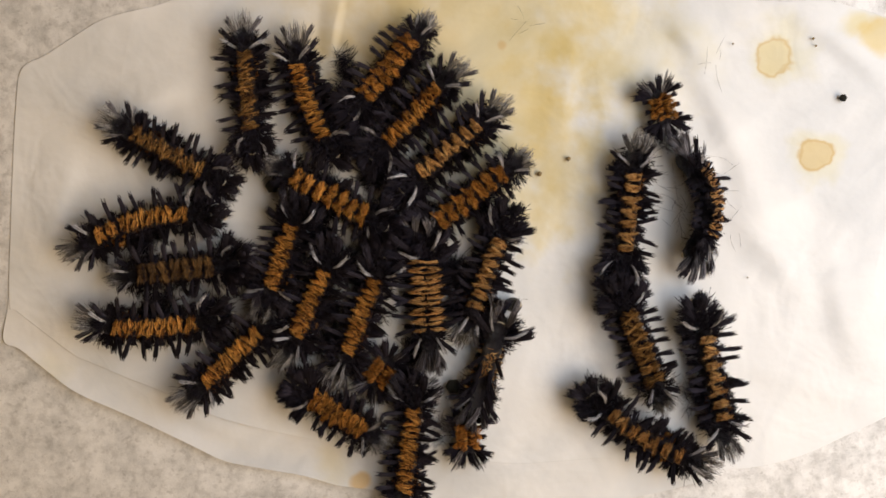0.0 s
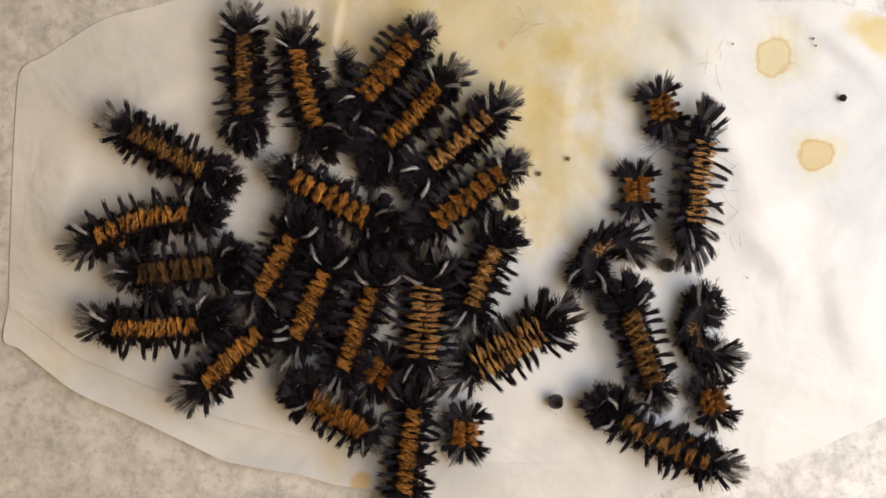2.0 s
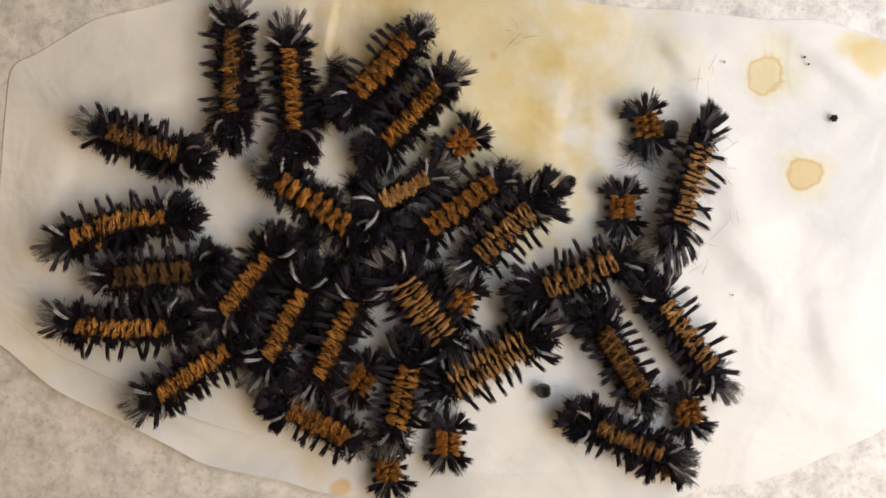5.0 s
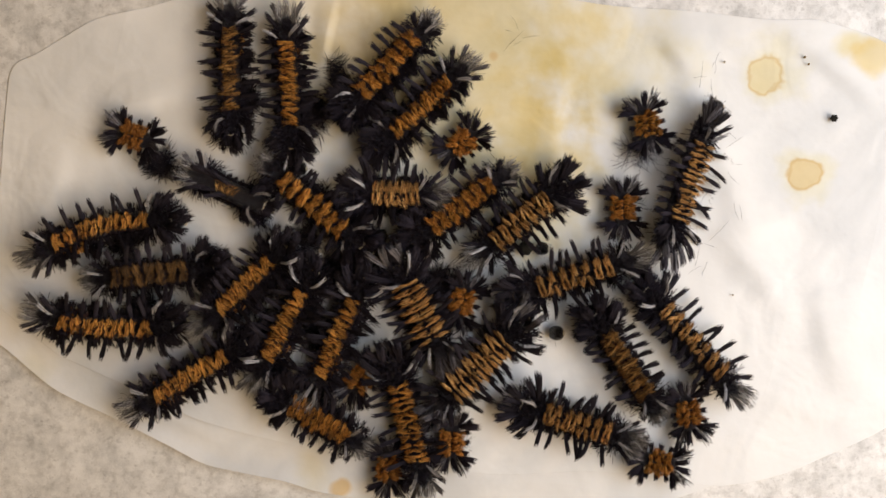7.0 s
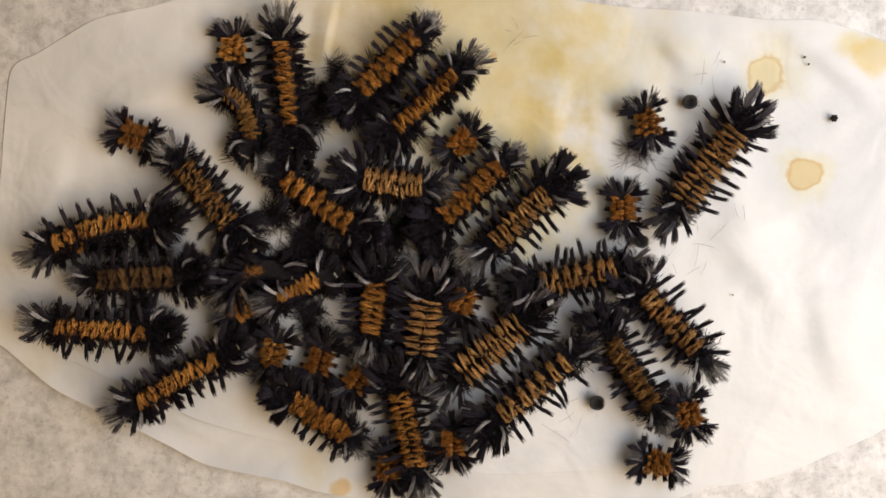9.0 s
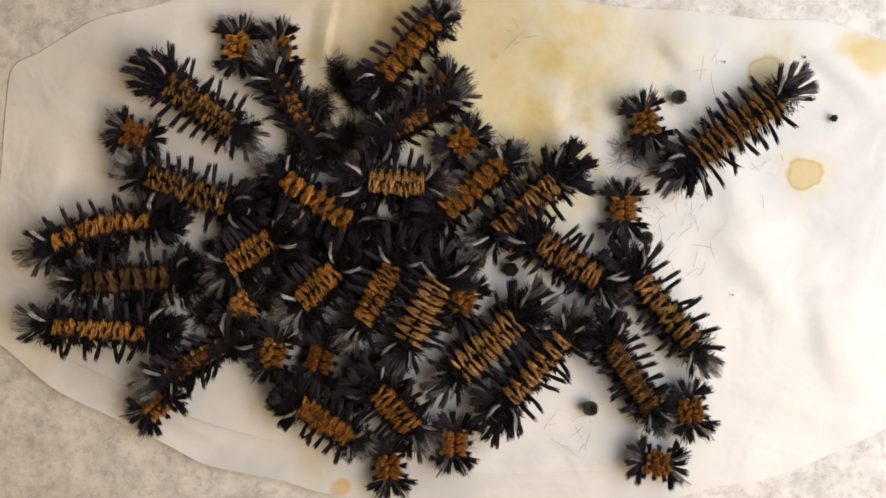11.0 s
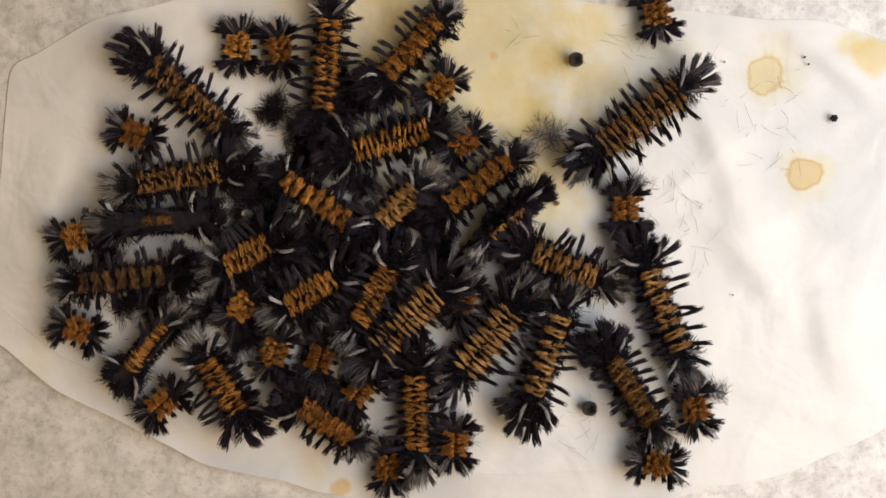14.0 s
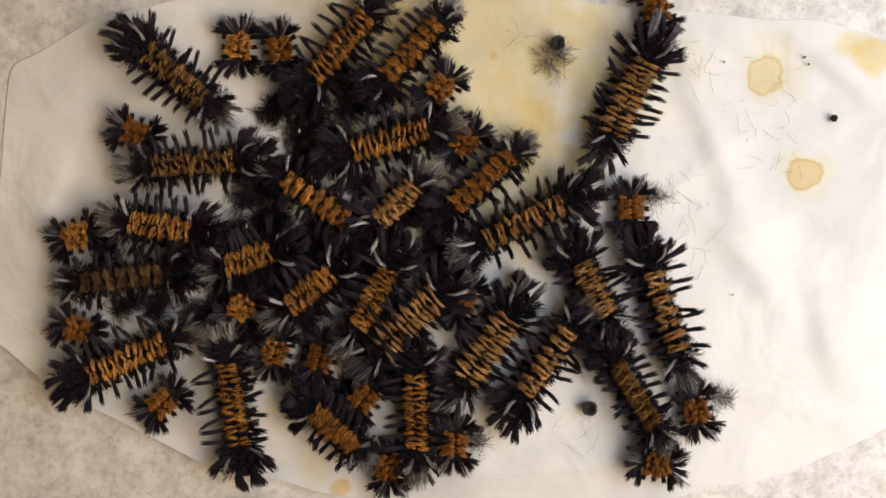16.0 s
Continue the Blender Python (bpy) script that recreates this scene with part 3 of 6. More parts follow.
    kit["head"] = mesh_from("head", bm, M_SHELL, True)
    kit["collar"] = mesh_from("collar", ball_bm(1.1, 2.05, 1.95, (1.2, 0, 0.1)), M_PALE, True)
    bm = ball_bm(0.55, 0.8, 0.4, (1.25, 0, -0.75), 10, 6)
    kit["mouth"] = mesh_from("mouth", bm, M_PALE, True)
    return kit


def build_caterpillar(lash, orange, style, label, seed):
    """An Empty that carries a head, two front segments, seven tufted segments and two rear segments."""
    kit = caterpillar_parts(lash, orange, style, seed)
    cat = tagged(new("caterpillar"), label, "caterpillar", "tussock caterpillars on the paper")
    cat.empty_display_size = 0.004
    rng = random.Random(seed)

    def hang(name, key, parent, label=""):
        ob = part(name, kit[key], parent, label)
        loose = 5.0 if name == "white_pencil" else 1.0
        ob.rotation_euler = (radians(rng.uniform(-5, 5)) * loose, radians(rng.uniform(-5, 5)) * loose, radians(rng.uniform(-7, 7)) * loose)
        return ob

    chain = []
    for i in range(2):                                   # rear
        seg = part(("tail_segment", "rear_segment")[i], kit["plain"], cat)
        hang("fuzz", ("fuzz", 0) if i == 0 else ("velvet", 1), seg)
        for k in "lr":
            for j in ((0, 1, 3) if i == 0 else (2,)):
                hang("black_pencil" if j in (2, 4) else "grey_pencil", ("rear" + k, j), seg)
            if i == 1:
                hang("white_pencil", "whiterear" + k, seg, "white hair pencil")
        chain.append(seg)
    for i in range(ROWS_OF_TUFTS):
        seg = part("segment", kit["body"], cat)
        v = rng.randrange(3)
        hang("fuzz", ("fuzz", v), seg)
        if i in (2, 3, 4):
            hang("back_hair", ("string", v), seg)
        for k in "lr":
            hang("orange_tuft", ("tuft" + k, rng.randrange(3)), seg)
            hang("lash", ("lash" + k, rng.randrange(3)), seg)
            hang("lower_lash", ("low" + k, rng.randrange(3)), seg)
        chain.append(seg)
    for i in range(2):                                   # front
        seg = part(("thorax_segment", "front_segment")[i], kit["plain"], cat)
        hang("fuzz", ("velvet", i), seg)
        hang("fuzz", ("velvet", 2), seg)
        for k in "lr":
            for j in ((2, 4) if i == 0 else (0, 1, 3)):
                hang("black_pencil", ("front" + k, j), seg)
            if i == 0:
                hang("white_pencil", "white" + k, seg, "white hair pencil")
        if i == 1:
            part("collar", kit["collar"], seg, "pale bare membrane behind the head")
        chain.append(seg)
    head = part("head", kit["head"], cat, "shiny black head")
    part("mouth", kit["mouth"], head)
    chain.append(head)
    return cat


BREEDS = {
    "short": (4.6, M_ORANGE, "puff", "black hairy caterpillar with dense bright orange back tufts"),
    "short_dull": (4.8, M_DULL, "puff", "black hairy caterpillar with dull brown-orange back tufts"),
    "dark": (4.8, M_DARK, "puff", "dark hairy caterpillar with faded brown back tufts"),
    "mid": (5.9, M_ORANGE, "mixed", "black hairy caterpillar with orange back tufts, moulting"),
    "mid_dull": (5.8, M_DULL, "mixed", "black hairy caterpillar with brown-orange back tufts, moulting"),
    "mid_tan": (6.0, M_TAN, "mixed", "black hairy caterpillar with yellow-orange back tufts, moulting"),
    "long": (6.4, M_TAN, "comb", "freshly moulted caterpillar with yellow-orange stripes and long lashes"),
}
FIRST, HERD = {}, []


def caterpillar(breed):
    if breed not in FIRST:
        lash, orange, style, label = BREEDS[breed]
        cat = FIRST[breed] = build_caterpillar(lash, orange, style, label, 1 + list(BREEDS).index(breed))
    else:
        cat = copy_thing(FIRST[breed], Matrix())
    HERD.append(cat)
    rng = random.Random(len(HERD))
    for seg in cat.children:                             # no two animals hold their hair alike
        for ob in seg.children:
            kind = ob.name.split(".")[0]
            if kind in ("mouth", "collar"):
                continue
            loose = {"white_pencil": 30, "orange_tuft": 6, "fuzz": 12, "lash": 13, "black_pencil": 12}.get(kind, 8)
            ob.rotation_euler = [radians(rng.uniform(-loose, loose)) * k for k in (0.6, 0.6, 1.0)]
    return cat


# ================= shed skins, capsules, droppings =================
def skin_parts(seed):
    kit = {}
    kit["husk"] = mesh_from("husk", ball_bm(5.0, 2.3, 1.6, (0, 0, 1.7), 16, 8), M_SKIN, True)
    tone = (M_RUST, M_ORANGE, M_RUST)[seed % 3]
    rows, dice = [], random.Random(seed)
    for x in (-2.0, -1.2, -0.4, 0.4, 1.2, 2.0):
        for y in (-1.7, -0.9, -0.1, 0.1, 0.9, 1.7):
            rows.append((18, (x + dice.uniform(-0.3, 0.3), y + dice.uniform(-0.3, 0.3), 2.9 - 0.14 * y * y), (90 if y > 0 else -90) + dice.uniform(-40, 40) - 10 * x * (1 if y > 0 else -1),
                         dice.uniform(1.2, 1.8), 0.5, dice.uniform(0.6, 1.2), 0.2))
    kit["patch"] = lock_mesh("orange_tuft", rows, tone, seed + 900)
    for i in range(8):
        a = radians(-77 + 22 * i)
        for key, d in (("front", 1), ("rear", -1)):
            pale = i in ((3,) if d > 0 else (2, 5))
            base, way = (d * 3.2, 1.7 * math.sin(a), 1.8), (d * math.cos(a), math.sin(a), 0.35 + 0.3 * (i % 2))
            if pale:
                kit[key, i] = strand_mesh("grey_pencil", [(34, base, (0.7, 0.6, 0.5), way, 0.22, 4.3 + (i * 7 % 3) * 0.5, 0.07, (0, 0, -0.4))], M_GREY, seed * 50 + i)
            else:
                kit[key, i] = brush_mesh("black_pencil", base, way, 4.0 + (i * 7 % 3) * 0.6, 0.82, (0, 0.7 * (i % 3 - 1), -0.5), M_BLACK, seed * 50 + i + (20 if d < 0 else 0), 42, 0.9, 0.12, 0.35)
    for i in range(3):
        for k, sy in (("l", 1), ("r", -1)):
            kit["side" + k, i] = brush_mesh("lash", (-2.0 + 2.0 * i, sy * 1.8, 1.7), (-0.25 + 0.25 * i, sy, 0.45), 2.7, 0.65, (0, 0, -0.3),
                                            M_LASH, seed * 50 + 40 + i + 5 * (sy > 0), 26, 0.9, 0.1, 0.3)
    return kit


SKINS = {}


def shed_skin(variety):
    if variety in SKINS:
        return copy_thing(SKINS[variety], Matrix())
    kit = skin_parts(variety + 1)
    skin = SKINS[variety] = tagged(new("shed_skin"), "crumpled shed caterpillar skin with black tufts and orange patch", "shed skin", "shed caterpillar skins")
    skin.empty_display_size = 0.003
    part("husk", kit["husk"], skin)
    part("orange_tuft", kit["patch"], skin, "orange hair patch")
    for i in range(8):
        for end in ("front", "rear"):
            part(kit[end, i].name.split(".")[0], kit[end, i], skin)
    for i in range(3):
        for k in "lr":
            part("lash", kit["side" + k, i], skin)
    return skin


def head_capsule(radius):
    bm = ball_bm(radius * 0.98, radius * 0.72, radius * 0.88, (0, radius * 0.26, 0), u=16, v=12)       # two lobes with a groove between them
    ball_bm(radius * 0.98, radius * 0.72, radius * 0.88, (0, -radius * 0.26, 0), 16, 12, bm)
    cap = tagged(new("head_capsule", mesh_from("head_capsule", bm, M_SHELL, True)), "shed shiny black head capsule lying on the paper",
                 "head capsule", "shed head capsules")
    ring = ball_bm(radius * 0.25, radius * 0.42, radius * 0.2, (radius * 0.88, 0, radius * 0.2), 10, 6)
    part("mouth_plate", mesh_from("mouth_plate", ring, M_PALE, True), cap, "pale front plate")
    part("bristles", strand_mesh("bristles", [(9, (radius * 0.5 * sx, 0, radius * 0.6), (radius, radius * 1.4, radius * 0.3), (sx, 0, 0.6), 1.1, radius * 0.75, 0.03, (0, 0, -0.2)) for sx in (-1, 1)],
                                 M_GREY, int(radius * 1000), (0.0, 0.5, 0.88)), cap, "few fine grey bristles")
    return cap


def dropping(radius, seed):
    bm = bmesh.new()
    bmesh.ops.create_icosphere(bm, subdivisions=3, radius=radius * 0.001)
    for v in bm.verts:
        a = math.atan2(v.co.y, v.co.x)
        v.co *= 1 + 0.08 * math.cos(6 * a) + 0.10 * noise.noise(v.co * 900 + Vector((seed, 0, 0)))
        v.co.z *= 0.85
    return tagged(new("dropping", mesh_from("dropping", bm, M_FRASS, True)), "dark ridged caterpillar dropping on the paper", "dropping", "caterpillar droppings")


def loose_hairs(size, count, seed):
    """A few single hairs lying flat on the paper."""
    rng = random.Random(seed)
    groups = []
    for i in range(count):
        a = rng.uniform(0, 6.28)
        groups.append((1, (rng.uniform(-size, size), rng.uniform(-size, size), 0.35), (0, 0, 0), (math.cos(a), math.sin(a), 0.02), 0.0,
                       rng.uniform(2.0, 6.5), 0.032, (rng.gauss(0, 1.1), rng.gauss(0, 1.1), 0.0)))
    return tagged(new("loose_hairs", strand_mesh("loose_hairs", groups, M_LASH, seed, (0.0, 0.25, 0.5, 0.75))), "few thin dark loose hairs lying on the paper",
                  "loose hairs", "loose hairs on the paper", "stuff")


def crumb(radius, seed):
    bm = bmesh.new()
    bmesh.ops.create_icosphere(bm, subdivisions=2, radius=radius * 0.001)
    for v in bm.verts:
        v.co *= 1 + 0.35 * noise.noise(v.co * 1800 + Vector((seed, 0, 0)))
    return tagged(new("crumb", mesh_from("crumb", bm, M_CRUMB, True)), "tiny brown crumb lying on the paper", "crumb", "crumbs on the paper")


def hair_clump(size, count, seed, flat=1.0):
    rng = random.Random(seed)
    groups = []
    for i in range(count // (6 if flat == 1.0 else 3)):
        a = rng.uniform(0, 6.28)
        groups.append((6, (rng.gauss(0, size * 0.35), rng.gauss(0, size * 0.25), 0.9 * flat), (0.9, 0.9, 0.5 * flat),
                       (math.cos(a), math.sin(a), rng.uniform(-0.1, 0.5) * flat), 0.8 * flat, size * 0.75, 0.045 if flat == 1.0 else 0.06, (rng.gauss(0, 0.6), rng.gauss(0, 0.6), -0.4 * flat)))
    # flat clumps use black hair: shed hair that also stands in for shade in gaps
    return tagged(new("hair_clump", strand_mesh("hair_clump", groups, M_GREY if flat == 1.0 else M_LASH, seed, (0.0, 0.4, 0.75))),
                  "grey clump of shed caterpillar hairs on the paper" if flat == 1.0 else "black mat of shed hairs, added to darken gaps among the caterpillars",
                  "hair clump", "shed hair clumps")


# ================= movement =================
def crawl(cat, rows):
    """rows: seconds, rear end and front end of the tufted back in mm, by how much it bows to its left, and degrees of roll."""
    order = ("tail_segment", "rear_segment", "segment", "thorax_segment", "front_segment", "head")
    chain = sorted(cat.children, key=lambda ob: (order.index(ob.name.split(".")[0]), ob.name))
    paths = [[] for _ in chain]
    body = []
    for t, rx, ry, fx, fy, *more in rows:
        b, roll = (*more, 0.0, 0.0)[:2]
        c = math.hypot(fx - rx, fy - ry)
        turn = math.atan2(fy - ry, fx - rx)
        k = -8 * b / (c * c + 4 * b * b)                 # curvature
        step = c / (ROWS_OF_TUFTS - 1)
        end, lead = min(2.3, max(1.25, 0.85 * step)), min(2.6, max(1.8, 1.0 * step))
        body.append((t, pose((rx + fx) / 2000, (ry + fy) / 2000, 0, 0, 0, math.degrees(turn))))
        for i, path in enumerate(paths):
            j = i - 2
            if j < 0:
                s = -c / 2 + j * end
            elif j < ROWS_OF_TUFTS:
                s = -c / 2 + j * step
            else:
                s = c / 2 + (j - ROWS_OF_TUFTS + 1) * lead
            th = k * s
            x, y = (math.sin(th) / k, (1 - math.cos(th)) / k) if abs(k) > 1e-6 else (s, 0.0)
            path.append((t, pose(x * 0.001, (y + b) * 0.001, (RISE - (0.5 if j > ROWS_OF_TUFTS + 1 else 0)) * 0.001, roll, 0, math.degrees(th))))
    walk(cat, body)
    for ob, path in zip(chain, paths):
        walk(ob, path)


def slicken(cat, start, stop):
    """Wet hair just after a moult: lashes lie back along the body and tufts lie low, then dry and stand up."""
    for seg in cat.children:
        for ob in seg.children:
            kind = ob.name.split(".")[0]
            rest = ob.matrix_basis.copy()
            side = 1 if sum(v.co.y for v in ob.data.vertices) > 0 else -1
            if kind in ("lash", "lower_lash"):
                wet = pose(0, -side * 0.0002, -0.0004, 0, 0, side * 68)
            elif kind == "orange_tuft":
                wet = pose(-0.0006, -side * 0.0003, -0.0030, side * 8, -24, 0)
            elif kind == "fuzz":
                wet = pose(0, 0, -0.0013)
            else:
                continue
            first = rest
            if kind == "lash":                           # old hair is a little shorter
                first = Matrix.Translation((0, -side * 0.0009, -0.0003)) @ rest
            elif kind == "orange_tuft":                  # and its tufts stand closer together
                first = pose(0, -side * 0.0003, -0.0001, side * 11, 0, 0) @ rest
            before = [(0, first), (start - 0.4, first)] if start > 0.4 else []
            drying = [(stop, wet)]
            if kind == "orange_tuft":                    # locks stick together along the middle before they part
                drying = [((start + stop) / 2, wet), (stop, pose(0, -side * 0.0008, -0.0002, side * 30, 0, 0))]
            walk(ob, before + [(start, wet), *drying, (stop + 0.5, rest), (16, rest)])
        for ob in seg.children:                          # front pencils are short and bunched until the moult
            if ob.name.split(".")[0] != "black_pencil" or seg.name.split(".")[0] not in ("thorax_segment", "front_segment") or start < 0.5:
                continue
            rest = ob.matrix_basis.copy()
            tip = sum((v.co for v in ob.data.vertices), Vector()) / len(ob.data.vertices)
            drawn, sunk = (Matrix.Translation(tip.normalized() * -back) @ rest for back in (0.0015, 0.0034))
            walk(ob, [(0, drawn), (start - 0.3, drawn), (start, sunk), (stop, sunk), (stop + 0.4, rest), (16, rest)])


def slide(ob, rows, z=0.0):
    """rows: seconds, x and y in mm, heading in degrees."""
    walk(ob, [(t, pose(x * 0.001, y * 0.001, z * 0.001, 0, 0, a)) for t, x, y, a in rows])


cat_1 = caterpillar("mid_dull")
cat_2 = caterpillar("mid")
cat_3 = caterpillar("short")
cat_4 = caterpillar("mid")
cat_5 = caterpillar("mid_tan")
cat_6 = caterpillar("short")
cat_7 = caterpillar("mid_dull")
cat_8 = caterpillar("mid")
cat_9 = caterpillar("dark")
cat_10 = caterpillar("mid")
cat_11 = caterpillar("mid")
cat_12 = caterpillar("short")
cat_13 = caterpillar("mid")
cat_14 = caterpillar("mid")
cat_15 = caterpillar("mid")
cat_16 = caterpillar("long")
cat_17 = caterpillar("mid_tan")
cat_18 = caterpillar("short")
cat_19 = caterpillar("mid")
cat_20 = caterpillar("long")
cat_21 = caterpillar("mid_tan")
cat_22 = caterpillar("long")
cat_23 = caterpillar("short_dull")
cat_24 = caterpillar("mid_tan")
cat_25 = caterpillar("mid_tan")
skin_1 = shed_skin(0)
skin_2 = shed_skin(1)
skin_3 = shed_skin(2)
skin_4 = shed_skin(0)
skin_5 = shed_skin(1)
skin_6 = shed_skin(2)
skin_7 = shed_skin(0)
skin_8 = shed_skin(1)
skin_9 = shed_skin(2)
skin_10 = shed_skin(0)
skin_11 = shed_skin(1)
skin_12 = shed_skin(2)
skin_13 = shed_skin(0)
skin_14 = shed_skin(1)
skin_15 = shed_skin(2)
skin_16 = shed_skin(0)
skin_17 = shed_skin(1)
skin_18 = shed_skin(2)
skin_19 = shed_skin(0)
cap_a = head_capsule(1.8)
cap_b = dropping(1.7, 2)
cap_c = head_capsule(1.75)
cap_d = head_capsule(1.6)
cap_e = dropping(0.85, 5)
cap_f = dropping(1.5, 7)
cap_g = head_capsule(1.6)
cap_h = head_capsule(1.6)
cap_i = dropping(1.5, 9)
cap_j = head_capsule(1.5)
clump_a = hair_clump(5.0, 220, 3)
clump_b = hair_clump(4.5, 180, 5)
clump_c = hair_clump(4.5, 200, 8)
clump_d = hair_clump(4.0, 160, 9)
hairs_a = loose_hairs(8.0, 16, 4)
hairs_b = loose_hairs(9.0, 12, 6)
hairs_c = loose_hairs(6.0, 10, 8)
hairs_d = loose_hairs(7.0, 12, 10)
hairs_e = loose_hairs(5.0, 5, 12)
hairs_f = loose_hairs(7.0, 9, 14)
crumb_a = crumb(0.34, 1)
crumb_b = crumb(0.28, 2)
crumb_c = crumb(0.2, 3)
crumb_d = crumb(0.55, 4)
crumb_e = crumb(0.60, 5)
crumb_f = crumb(0.25, 6)
# flat litter and mats: partly shed hair, partly added to deepen shaded gaps
litter_a = hair_clump(5.5, 230, 21, 0.5)
litter_b = hair_clump(5, 180, 22, 0.5)
litter_c = hair_clump(5.5, 230, 23, 0.5)
litter_d = hair_clump(5, 200, 24, 0.5)
litter_e = hair_clump(5, 200, 25, 0.5)
litter_f = hair_clump(5, 200, 26, 0.5)
litter_g = hair_clump(5, 180, 27, 0.5)
litter_h = hair_clump(5, 180, 28, 0.5)
litter_i = hair_clump(4.5, 170, 31, 0.5)
litter_j = hair_clump(5, 200, 32, 0.5)
litter_k = hair_clump(5.5, 220, 33, 0.5)
litter_l = hair_clump(5, 170, 34, 0.5)
litter_m = hair_clump(4.5, 150, 35, 0.5)
litter_n = hair_clump(5.0, 200, 41, 0.5)
litter_o = hair_clump(4.5, 170, 42, 0.5)
litter_p = hair_clump(5.0, 190, 43, 0.5)
litter_q = hair_clump(4.5, 160, 44, 0.5)
hairs_g = loose_hairs(7.0, 14, 16)
hairs_h = loose_hairs(5.0, 5, 18)
litter_r = hair_clump(5.0, 210, 51, 0.5)
litter_s = hair_clump(5.0, 200, 52, 0.5)
litter_t = hair_clump(4.5, 190, 53, 0.5)
litter_u = hair_clump(4.5, 180, 54, 0.5)
litter_v = hair_clump(4.5, 180, 55, 0.5)
litter_w = hair_clump(4.0, 150, 56, 0.5)
litter_x = hair_clump(4.5, 190, 57, 0.5)
mat_a = hair_clump(4.6, 260, 71, 0.5)
mat_b = hair_clump(4.6, 260, 72, 0.5)
mat_c = hair_clump(4.6, 260, 73, 0.5)
mat_d = hair_clump(4.6, 260, 74, 0.5)
mat_e = hair_clump(4.6, 260, 75, 0.5)
mat_f = hair_clump(4.6, 260, 76, 0.5)
mat_g = hair_clump(4.6, 260, 77, 0.5)
mat_h = hair_clump(4.6, 260, 78, 0.5)
mat_i = hair_clump(4.8, 260, 91, 0.5)
mat_j = hair_clump(4.8, 260, 92, 0.5)
mat_k = hair_clump(4.8, 260, 93, 0.5)
mat_l = hair_clump(4.8, 260, 94, 0.5)
mat_m = hair_clump(4.8, 260, 95, 0.5)
mat_n = hair_clump(4.8, 260, 96, 0.5)
mat_o = hair_clump(4.8, 260, 97, 0.5)
mat_p = hair_clump(4.8, 260, 98, 0.5)
mat_q = hair_clump(4.8, 260, 99, 0.5)
mat_r = hair_clump(4.8, 260, 100, 0.5)
mat_s = hair_clump(4.8, 260, 101, 0.5)
mat_t = hair_clump(4.6, 240, 111, 0.5)
mat_u = hair_clump(4.6, 240, 112, 0.5)
mat_v = hair_clump(4.6, 240, 113, 0.5)
hairs_i = loose_hairs(7.0, 8, 61)
hairs_j = loose_hairs(7.0, 8, 62)


